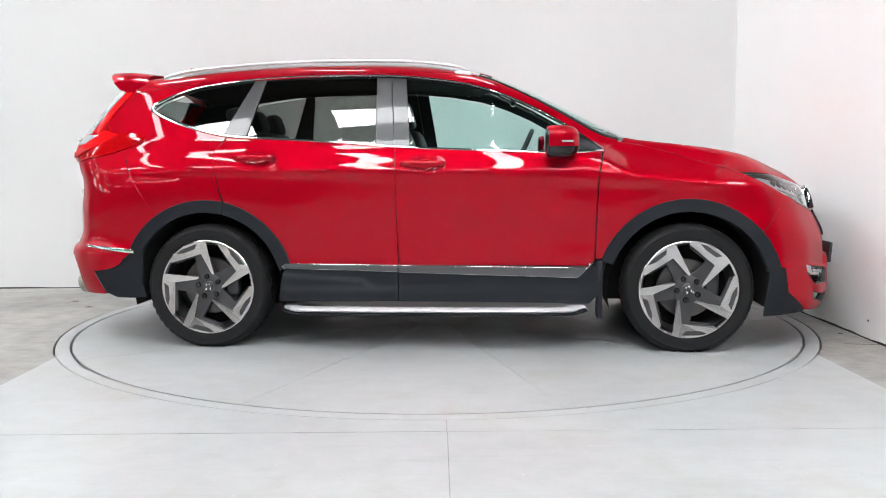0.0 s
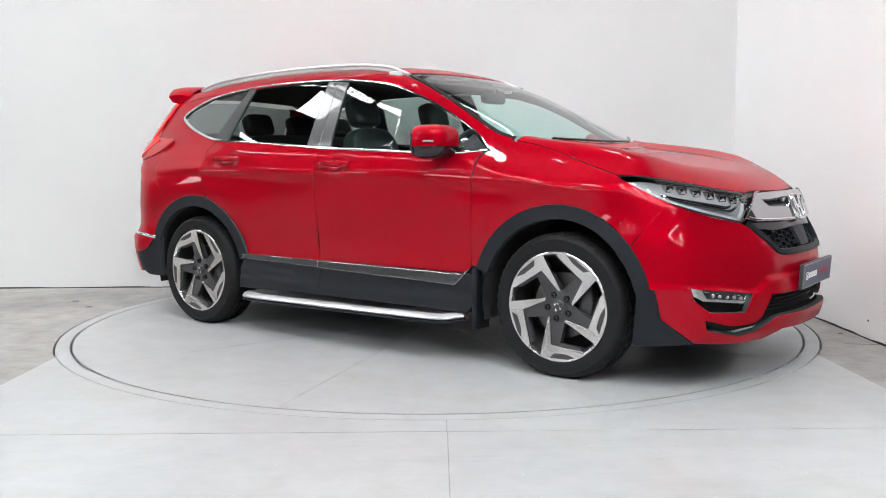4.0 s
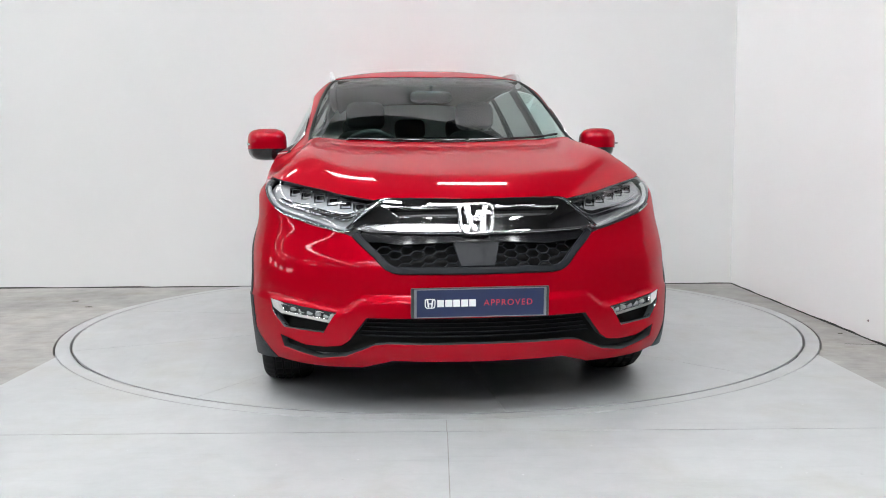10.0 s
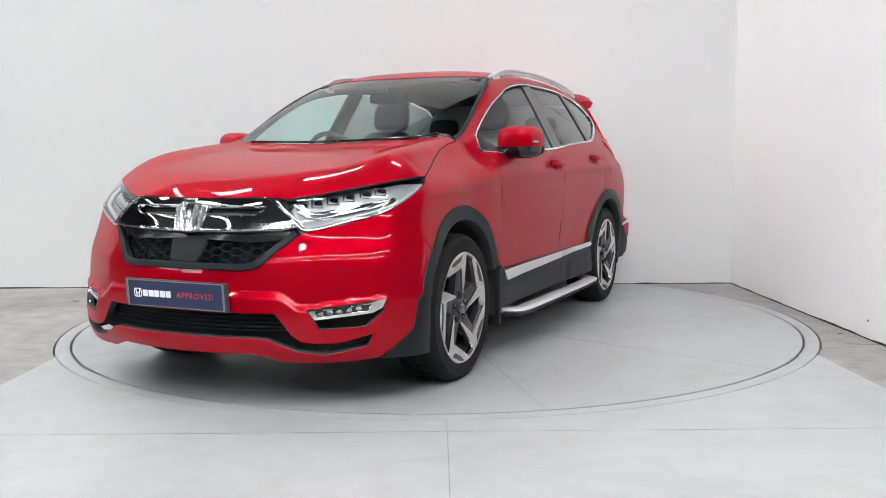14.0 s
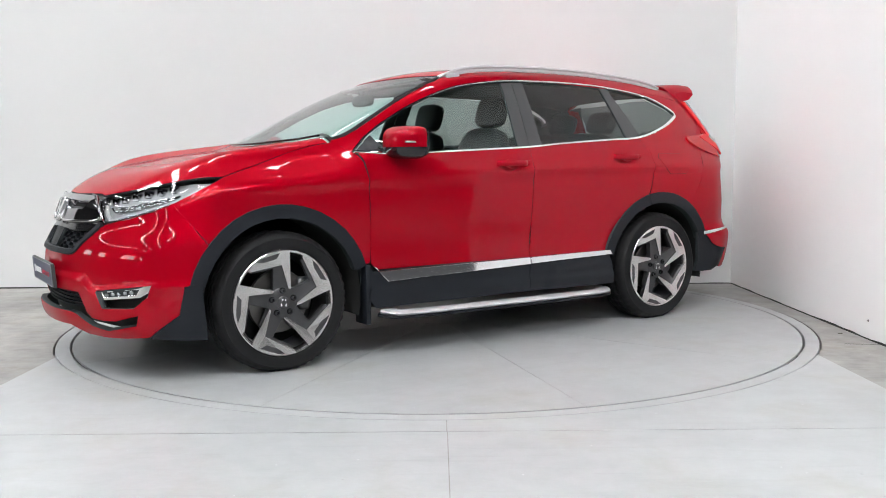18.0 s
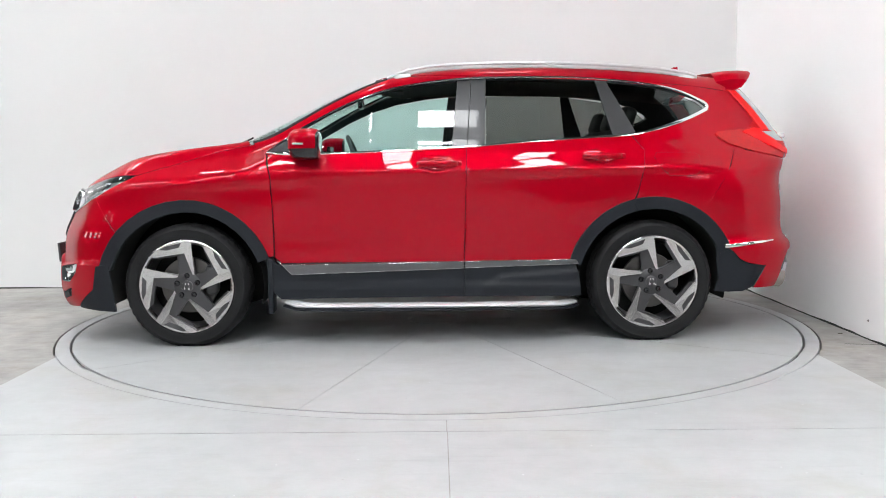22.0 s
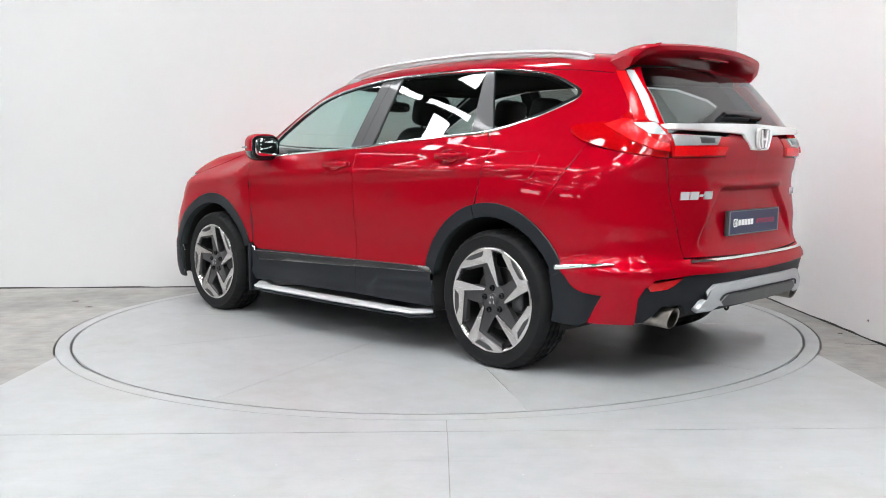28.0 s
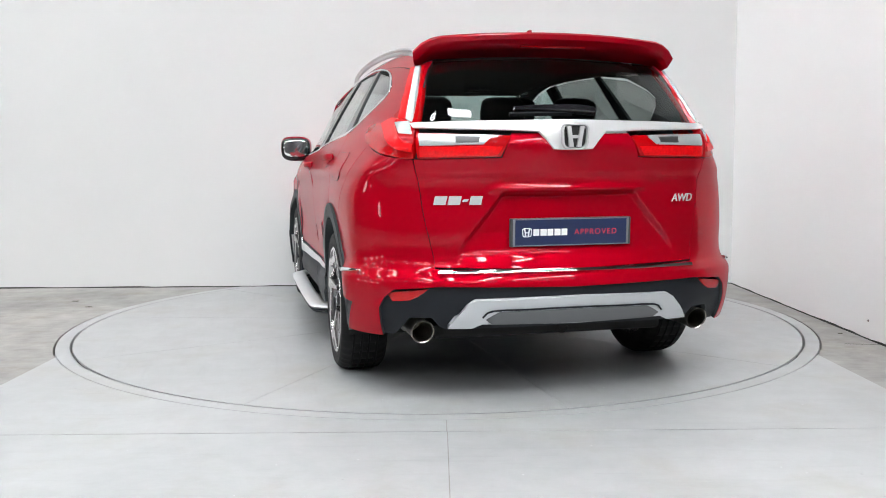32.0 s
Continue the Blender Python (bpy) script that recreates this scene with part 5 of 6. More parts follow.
def tail():
    def recess(q):
        # hollow for the plate: sharp above, running out below
        half = np.interp(q[:, 1], [0.66, 0.70, 0.90, 0.915], [0.46, 0.44, 0.30, 0.28])
        ya = 1.07 * np.sin(np.abs(q[:, 0]))
        inside = ease((half - ya) / 0.014) * ease((0.908 - q[:, 1]) / 0.012) * np.clip((q[:, 1] - 0.62) / 0.12, 0, 1)
        lip = 0.013 * np.exp(-((q[:, 1] - 0.922) / 0.014) ** 2) * np.clip((0.36 - ya) / 0.06, 0, 1)
        return -0.028 * inside + lip
    half = round_tail([(0.0, 1.150), (0.262, 1.155), (0.306, 1.05), (0.665, 1.045), (0.629, 0.85), (0.584, 0.60), (0.0, 0.585)])
    gate = panel("tailgate", "rear", both(half), "red", CAR, "red tailgate with a plate recess", thick=0.02, step=0.009, bulge=recess)
    half = round_tail([(0.0, 0.575), (0.59, 0.59), (0.635, 0.85), (0.672, 1.045), (0.76, 1.058), (-2.03, 0.81, 1.074), (-1.925, 0.84, 1.099)] + on_side(SEAM_REAR) + [(-1.74, 0.9, 0.60), (-1.765, 0.9, 0.545), (-1.81, 0.905, 0.506), (-1.834, 0.91, 0.479), (-1.866, 0.91, 0.460), (-1.91, 0.91, 0.447), (-1.986, 0.886, 0.437), (-1.952, 0.894, 0.373), (-1.918, 0.896, 0.310), (-2.079, 0.781, 0.308), (-2.090, 0.79, 0.343), (-2.11, 0.801, 0.426), (-2.135, 0.783, 0.474), (0.745, 0.508), (0.57, 0.522), (0.0, 0.512)])
    shelf = round_tail([(0.0, 0.565), (0.6, 0.565), (0.75, 0.565), (0.9, 0.565)])
    panel("rear_bumper", "rear", both(half), "red", CAR, "red rear bumper with body kit", thick=0.025, step=0.02, bulge=lambda q: crease(q, shelf, 0.05, 0.02))
    half = round_tail([(0.0, 1.175), (0.6, 1.175), (0.628, 1.19), (0.585, 1.33), (0.548, 1.475), (0.0, 1.50)])
    panel("rear_screen", "rear", both(half), "rear_glass", CAR, "dark tinted rear screen", out=-0.004, thick=0.004)
    bar = round_tail([(0.0, 1.192), (0.12, 1.190), (0.40, 1.186), (0.655, 1.182), (0.65, 1.168), (0.40, 1.162), (0.15, 1.155), (0.115, 1.125), (0.085, 1.092), (0.0, 1.088)])
    panel("chrome_bar", "rear", both(bar), "bright_trim", gate, "chrome bar across the tailgate", out=0.010, thick=0.012, soft=0.005, bulge=lambda q: 0.026 * np.clip((q[:, 1] - 1.12) / 0.07, 0, 1))
    at = onto("rear", np.array([[0.0, 1.14]]))[0]
    m = pose(at[0] - 0.024, 0, 1.140, 0, 0, -90) @ pose(0, 0, 0, 92, 0, 0)
    bm = bmesh.new()
    badge_shape(bm, m, 0.060, 0.016)
    part("badge", bm, "badge", gate, "chrome maker's badge", True)
    bm = bmesh.new()
    blob(bm, (0, 0, -0.002), (0.058, 0.054, 0.006), 0.6)
    bmesh.ops.transform(bm, matrix=m, verts=bm.verts[:])
    part("badge_back", bm, "under", gate, "", True)
    number_plate("rear_plate", (-2.262, 0.0, 0.738), 2, True)
    # name plates
    p = onto("rear", np.array(round_tail([(0.587, 0.875)])))[0]
    mm = pose(p[0] - 0.003, 0.587, 0.858, 0, 0, -90 - 15) @ pose(0, 0, 0, 88, 0, 0)
    bm = bmesh.new()
    for x, w, h0, h1 in ((0.0, 0.052, 0, 0.036), (0.060, 0.052, 0, 0.036), (0.120, 0.022, 0.013, 0.023), (0.150, 0.05, 0, 0.036)):
        prism(bm, [(x, h0), (x + w, h0), (x + w + 0.008, h1), (x + 0.008, h1)], lambda a, b, d: mm @ Vector((a, b, d)), 0.005)
    part("model_badge", bm, "badge", gate, "chrome model badge as plain slanted bars")
    p = onto("rear", np.array(round_tail([(-0.49, 0.875)])))[0]
    mm = pose(p[0] - 0.008, -0.488, 0.858, 0, 0, -90 + 15) @ pose(0, 0, 0, 88, 0, 0)
    bars_text("AWD", 0.048, mm @ Matrix(((1, 0.22, 0, 0), (0, 1, 0, 0), (0, 0, 1, 0), (0, 0, 0, 1))), "badge", gate, "lettering", "chrome drive badge", 0.002, 1.0)
    ln = round_tail([(y, 0.574) for y in np.linspace(-0.575, 0.575, 15)])
    strip("sill_strip", "rear", ln, 0.016, "chrome", CAR, "chrome strip along the bumper top", out=0.012, height=0.008, n=0)
    # lower parts
    val = round_tail([(0.0, 0.512), (0.57, 0.522), (0.62, 0.512), (0.66, 0.48), (-2.128, 0.787, 0.472), (-2.105, 0.803, 0.428), (-2.083, 0.792, 0.343), (-2.072, 0.785, 0.306), (0.74, 0.306), (0.715, 0.345), (0.69, 0.385), (0.60, 0.385), (0.565, 0.345), (0.54, 0.335), (0.0, 0.34)])
    panel("rear_valance", "rear", both(val), "black_plastic", CAR, "black plastic rear valance", out=0.002, thick=0.03)
    sil = round_tail([(0.0, 0.470), (0.43, 0.465), (0.465, 0.447), (0.535, 0.357), (0.44, 0.357), (0.40, 0.374), (0.0, 0.366)])
    skid = panel("skid_plate", "rear", both(sil), "silver", CAR, "silver painted skid plate", out=0.024, thick=0.03, bulge=lambda q: 0.012 * np.clip((0.425 - q[:, 1]) / 0.012, 0, 1))
    ln = round_tail([(-0.40, 0.40), (-0.36, 0.426), (-0.2, 0.429), (0.0, 0.431), (0.2, 0.429), (0.36, 0.426), (0.40, 0.40)])
    inset = round_tail([(0.0, 0.422), (0.33, 0.419), (0.385, 0.392), (0.36, 0.374), (0.0, 0.369)])
    panel("skid_inset", "rear", both(inset), "skid_dark", skid, "darker grey inset in the skid plate", out=0.040, thick=0.008, step=0.02)
    strip("groove", "rear", ln, 0.007, "black_plastic", skid, "dark groove", out=0.036, height=0.004, n=3)
    bm = bmesh.new()
    ring = [(-2.12, -0.02 + 0.022 * math.cos(2 * math.pi * k / 16), 0.298 + 0.022 * math.sin(2 * math.pi * k / 16)) for k in range(17)]
    tube(bm, ring, 0.006, 8, None, False)
    tube(bm, [(-2.12, -0.02, 0.32), (-2.05, -0.02, 0.34)], 0.007, 8)
    part("tow_eye", bm, "under", CAR, "black tow eye", True)
    for f in (False, True):
        s = -1 if f else 1
        refl = round_tail([(0.62, 0.508), (0.775, 0.487), (0.755, 0.455), (0.69, 0.462), (0.66, 0.478)])
        panel("reflector", "rear", refl, "lamp_red", CAR, "red rear reflector", out=0.006, flip=f, step=0.02)
        panel("bumper_corner", "side", [(-1.700, 0.56), (-1.762, 0.550), (-1.795, 0.530), (-1.815, 0.511), (-1.838, 0.484), (-1.868, 0.466), (-1.91, 0.454), (-1.992, 0.443), (-1.957, 0.373), (-1.923, 0.316), (-1.86, 0.286), (-1.78, 0.282), (-1.700, 0.286), (-1.722, 0.35), (-1.71, 0.45)], "black_plastic", CAR, "black plastic corner behind the rear wheel", out=0.010, thick=0.02, flip=f)
        strip("corner_strip", "side", [(-1.745, 0.549), (-1.85, 0.557), (-1.95, 0.565), (-2.03, 0.571)], [0.022, 0.019, 0.014, 0.008], "chrome", CAR, "chrome corner strip", out=0.020, flip=f, height=0.005)
        bm = bmesh.new()
        rings = []
        for x, r in ((-1.94, 0.040), (-1.96, 0.045), (-2.12, 0.046), (-2.196, 0.050), (-2.200, 0.048), (-2.196, 0.044), (-2.135, 0.041), (-1.95, 0.036)):
            rings.append([bm.verts.new((x - (0.3 * r * math.sin(2 * math.pi * k / 28) if x < -2.13 else 0.0), s * 0.637 + r * math.cos(2 * math.pi * k / 28), 0.322 + r * math.sin(2 * math.pi * k / 28))) for k in range(28)])
        for a, b in zip(rings, rings[1:]):
            for k in range(28):
                bm.faces.new((a[k], a[(k + 1) % 28], b[(k + 1) % 28], b[k]))
        bm.faces.new(rings[-1])
        part("exhaust_tip", bm, "exhaust", CAR, "round polished exhaust tip", True)
        tail_light(f, gate)
    spoiler()
    # wiper
    ln = round_tail([(0.24, 1.243), (0.1, 1.25), (-0.05, 1.248), (-0.12, 1.24)])
    w = strip("rear_wiper", "rear", ln, [0.018, 0.03, 0.04, 0.03], "gloss_black", gate, "black rear wiper", out=0.012, height=0.02)
    ln = round_tail([(0.26, 1.232), (0.1, 1.236), (-0.02, 1.237)])
    strip("wiper_blade", "rear", ln, 0.010, "black_plastic", w, "", out=0.002, height=0.012)
    # shark fin
    bm = bmesh.new()
    rows = []
    for x, h, w in ((-1.50, 0.0, 0.012), (-1.57, 0.018, 0.030), (-1.64, 0.044, 0.030), (-1.70, 0.076, 0.022), (-1.725, 0.080, 0.016), (-1.735, 0.0, 0.014)):
        z = float(ROOF(x)) - 0.004
        rows.append([bm.verts.new((x, -w, z)), bm.verts.new((x, -w * 0.35, z + h)), bm.verts.new((x, w * 0.35, z + h)), bm.verts.new((x, w, z))])
    for a, b in zip(rows, rows[1:]):
        for k in range(3):
            bm.faces.new((a[k], a[k + 1], b[k + 1], b[k]))
    bm.faces.new(rows[0])
    bm.faces.new(rows[-1])
    part("antenna", bm, "red", CAR, "red shark fin antenna", True)


def tail_light(f, gate):
    e = new("tail_light")
    e.parent = CAR
    tagged(e, "red tail light that climbs beside the rear screen")
    out = round_tail([(-1.775, 0.85, 1.190), (-1.79, 0.85, 1.160), (-1.84, 0.85, 1.130), (-1.93, 0.84, 1.104), (-2.05, 0.81, 1.078), (0.73, 1.060), (0.70, 1.054), (0.668, 1.052), (0.655, 1.14), (0.64, 1.19), (0.60, 1.33), (0.565, 1.455), (0.60, 1.46), (0.635, 1.37), (0.675, 1.27), (0.70, 1.240), (-2.06, 0.78, 1.226), (-1.94, 0.84, 1.213), (-1.80, 0.85, 1.203)])
    panel("lens", "rear", out, "lamp_red", e, "red lamp lens", out=0.006, flip=f, thick=0.03, step=0.016, bulge=lambda q: 0.012 * np.exp(-((q[:, 1] - 1.16) / 0.05) ** 2))
    col = round_tail([(0.652, 1.20), (0.612, 1.33), (0.575, 1.45), (0.588, 1.453), (0.628, 1.34), (0.668, 1.215)])
    panel("clear_column", "rear", col, "lamp_clear", e, "clear upright light column", out=0.016, flip=f, step=0.012, thick=0.01)
    glow = round_tail([(0.705, 1.222), (0.738, 1.20), (0.745, 1.12), (0.720, 1.085), (0.668, 1.078), (0.665, 1.105), (0.695, 1.113), (0.707, 1.135), (0.703, 1.20), (0.690, 1.215)])
    panel("light_bar", "rear", glow, "lamp_glow", e, "brighter red light bar", out=0.021, flip=f, step=0.012, thick=0.006)
    rise = round_tail([(0.672, 1.218), (0.632, 1.34), (0.592, 1.452), (0.603, 1.452), (0.646, 1.345), (0.690, 1.222)])
    panel("light_bar", "rear", rise, "lamp_glow", e, "brighter red light bar", out=0.014, flip=f, step=0.012, thick=0.006)
    hook = round_tail([(0.66, 1.20), (0.70, 1.20), (0.70, 1.15), (0.66, 1.145)])
    panel("clear_insert", "rear", hook, "lamp_clear", e, "clear insert", out=0.02, flip=f, step=0.012, thick=0.008)
    g = panel("tail_light_inner", "rear", round_tail([(0.648, 1.052), (0.315, 1.058), (0.272, 1.142), (0.648, 1.155)]), "lamp_red", gate, "red inner tail light on the tailgate", out=0.006, flip=f, thick=0.02, step=0.014)
    panel("reverse_lamp", "rear", round_tail([(0.64, 1.105), (0.39, 1.108), (0.345, 1.143), (0.64, 1.150)]), "lamp_clear", g, "clear reversing lamp", out=0.010, flip=f, step=0.012, thick=0.006)
    panel("light_bar", "rear", round_tail([(0.64, 1.060), (0.330, 1.064), (0.308, 1.098), (0.64, 1.098)]), "lamp_glow", g, "brighter red light bar", out=0.010, flip=f, step=0.012, thick=0.006)
    # bulb seat behind the clear lens
    panel("lamp_cell", "rear", round_tail([(0.50, 1.115), (0.41, 1.116), (0.40, 1.135), (0.50, 1.137)]), "alloy_dark", g, "dark lamp cell", out=0.0125, flip=f, step=0.02, thick=0.003)


def spoiler():
    bm = bmesh.new()
    rows = []
    n = 32
    for i in range(n + 1):
        y = -0.625 + 1.25 * i / n
        k = abs(y) / 0.625
        end = max(0.0, (k - 0.80) / 0.20)
        zt = 1.602 - 0.028 * k**2 - 0.05 * end**2.2
        xt = -2.075 + 0.085 * k**2.2 + 0.03 * end**2
        drop = 0.032 - 0.014 * end
        xf = -1.79
        prof = [(xf, zt - 0.012), (xf - 0.08, zt + 0.001), (xt + 0.08, zt + 0.003), (xt + 0.015, zt - 0.002), (xt, zt - 0.012), (xt + 0.004, zt - drop), (xt + 0.03, zt - drop - 0.022 - 0.010 * end), (xt + 0.12, zt - drop - 0.03 - 0.030 * end), (xf - 0.06, zt - 0.085 + 0.02 * end)]
        rows.append([bm.verts.new((x, y * (0.90 + 0.10 * min(1.0, (xf - x) / 0.18)), z)) for x, z in prof])
    m = len(rows[0])
    for a, b in zip(rows, rows[1:]):
        for k in range(m):
            bm.faces.new((a[k], a[(k + 1) % m], b[(k + 1) % m], b[k]))
    bm.faces.new(rows[0])
    bm.faces.new(rows[-1])
    sp = part("spoiler", bm, "red", CAR, "red roof spoiler over the rear screen", True)
    bm = bmesh.new()
    box(bm, (-2.03, -0.15, 1.538), (-2.005, 0.15, 1.552), 0.003)
    part("brake_light", bm, "lamp_red", sp, "slim high brake light")


def underbody():
    bm = bmesh.new()
    box(bm, (-2.02, -0.55, 0.25), (1.98, 0.55, 0.32), 0.02)
    box(bm, (-0.84, -0.85, 0.26), (0.80, 0.85, 0.33), 0.02)
    # solid black blocks added in nose and tail to black out the openings
    box(bm, (1.05, -0.55, 0.25), (1.92, 0.55, 0.86), 0.03)
    box(bm, (-2.08, -0.55, 0.33), (-1.72, 0.55, 1.0), 0.03)
    part("underbody", bm, "under", CAR, "black underbody with blackout blocks filling nose and tail")
    bm = bmesh.new()
    tube(bm, [(-1.7, -0.62, 0.26), (-1.95, -0.637, 0.315), (-2.0, -0.637, 0.33)], 0.028, 10)
    tube(bm, [(-1.7, 0.62, 0.26), (-1.95, 0.637, 0.315), (-2.0, 0.637, 0.33)], 0.028, 10)
    tube(bm, [(-1.80, -0.60, 0.285), (-1.80, 0.60, 0.285)], 0.03, 12)
    part("exhaust_pipe", bm, "exhaust", CAR, "dull steel exhaust and silencer", True)
    bm = bmesh.new()
    for x in (HUB_X, -HUB_X):
        tube(bm, [(x, -0.7, 0.33), (x, 0.7, 0.33)], 0.035, 10)
    part("axle", bm, "under", CAR)


def cabin():
    def seat(x, y, w, rake):
        e = new("car_seat")
        e.parent = CAR
        tagged(e, "black leather car seat")
        bm = bmesh.new()
        blob(bm, (x, y, 0.60), (0.27, w, 0.10), 0.45)
        part("cushion", bm, "seat", e, "", True)
        bm = bmesh.new()
        blob(bm, (0, 0, 0.30), (0.075, w, 0.33), 0.42, lambda p: Vector((p.x, p.y * (1 - 0.18 * max(0, p.z / 0.63) ** 2), p.z)))
        bmesh.ops.transform(bm, matrix=pose(x - 0.25, y, 0.64, 0, -rake, 0), verts=bm.verts[:])
        part("backrest", bm, "seat", e, "", True)
        bm = bmesh.new()
        blob(bm, (0, 0, 0.74), (0.05, 0.13, 0.095), 0.5)
        for s in (-0.05, 0.05):
            tube(bm, [(0, s, 0.58), (0, s, 0.70)], 0.008, 8)
        bmesh.ops.transform(bm, matrix=pose(x - 0.25, y, 0.64, 0, -rake, 0), verts=bm.verts[:])
        part("headrest", bm, "seat", e, "", True)
    seat(0.10, 0.37, 0.25, 16)
    seat(0.10, -0.37, 0.25, 16)
    bench = new("rear_bench")
    bench.parent = CAR
    bm = bmesh.new()
    blob(bm, (-0.78, 0, 0.62), (0.26, 0.66, 0.10), 0.4)
    part("cushion", bm, "seat", bench, "", True)
    bm = bmesh.new()
    blob(bm, (0, 0, 0.29), (0.08, 0.66, 0.31), 0.4)
    bmesh.ops.transform(bm, matrix=pose(-1.05, 0, 0.66, 0, -20, 0), verts=bm.verts[:])
    part("backrest", bm, "seat", bench, "", True)
    for y in (-0.4, 0.0, 0.4):
        bm = bmesh.new()
        blob(bm, (0, 0, 0.68), (0.045, 0.12, 0.075), 0.5)
        bmesh.ops.transform(bm, matrix=pose(-1.05, y, 0.66, 0, -20, 0), verts=bm.verts[:])
        part("headrest", bm, "seat", bench, "", True)
    bm = bmesh.new()
    blob(bm, (0.82, 0, 0.93), (0.28, 0.74, 0.14), 0.5)
    part("dashboard", bm, "trim", CAR, "dark moulded dashboard", True)
    bm = bmesh.new()
    blob(bm, (0.62, -0.36, 1.06), (0.12, 0.18, 0.05), 0.6)
    part("instrument_hood", bm, "trim", CAR, "", True)
    bm = bmesh.new()
    box(bm, (0.575, -0.12, 1.03), (0.60, 0.12, 1.145), 0.008)
    part("centre_screen", bm, "gloss_black", CAR, "black centre display")
    wh = new("steering_wheel")
    wh.parent = CAR
    m = pose(0.42, -0.36, 1.05, 0, -66, 0)
    bm = bmesh.new()
    n, k = 36, 10
    rr = []
    for i in range(n):
        a = 2 * math.pi * i / n
        rr.append([bm.verts.new(m @ Vector(((0.185 + 0.015 * math.cos(b)) * math.cos(a), (0.185 + 0.015 * math.cos(b)) * math.sin(a), 0.015 * math.sin(b)))) for b in (2 * math.pi * j / k for j in range(k))])
    for i in range(n):
        for j in range(k):
            bm.faces.new((rr[i][j], rr[i][(j + 1) % k], rr[(i + 1) % n][(j + 1) % k], rr[(i + 1) % n][j]))
    part("wheel_rim", bm, "seat", wh, "black leather steering wheel rim", True)
    bm = bmesh.new()
    blob(bm, (0, 0, 0), (0.07, 0.08, 0.025), 0.7)
    for a in (90, -90, 180):
        box(bm, (0.04, -0.02, -0.01), (0.18, 0.02, 0.008), 0.004, pose(0, 0, 0, 0, 0, a))
    bmesh.ops.transform(bm, matrix=m, verts=bm.verts[:])
    part("wheel_boss", bm, "trim", wh, "", True)
    bm = bmesh.new()
    blob(bm, (0.38, 0, 1.425), (0.02, 0.125, 0.036), 0.5)
    tube(bm, [(0.38, 0, 1.45), (0.395, 0, 1.49)], 0.012, 8)
    part("rear_view_mirror", bm, "gloss_black", CAR, "black interior mirror", True)
    for s in (-1, 1):
        bm = bmesh.new()
        box(bm, (0.10, s * 0.36 - 0.19, 1.515), (0.26, s * 0.36 + 0.19, 1.53), 0.006, Matrix.Translation((0, 0, 0)))
        part("sun_visor", bm, "liner", CAR)
    # front wipers
    for base in ([(1.075, -0.50), (1.135, -0.25), (1.155, -0.05), (1.15, 0.10)], [(1.15, 0.12), (1.115, 0.32), (1.055, 0.50), (0.985, 0.62)]):
        pts = [(a[0], a[1], a[2] + 0.006) for a in onto("top", np.array(base))]
        bm = bmesh.new()
        tube(bm, smooth_line(pts, 5), 0.006, 8)
        part("wiper", bm, "gloss_black", CAR, "black windscreen wiper", True)
    bm = bmesh.new()
    rows = []
    for i in range(25):
        y = -0.70 + 1.4 * i / 24
        k = (y / 0.68) ** 2
        rows.append([bm.verts.new((1.195 - 0.17 * k, y, 1.098)), bm.verts.new((1.05 - 0.17 * k, y, 1.108))])
    for a, b in zip(rows, rows[1:]):
        bm.faces.new((a[0], a[1], b[1], b[0]))
    cowl = part("cowl", bm, "black_plastic", CAR, "black plastic scuttle panel under the windscreen")
    md = cowl.modifiers.new("thick", "SOLIDIFY")
    md.thickness = 0.012


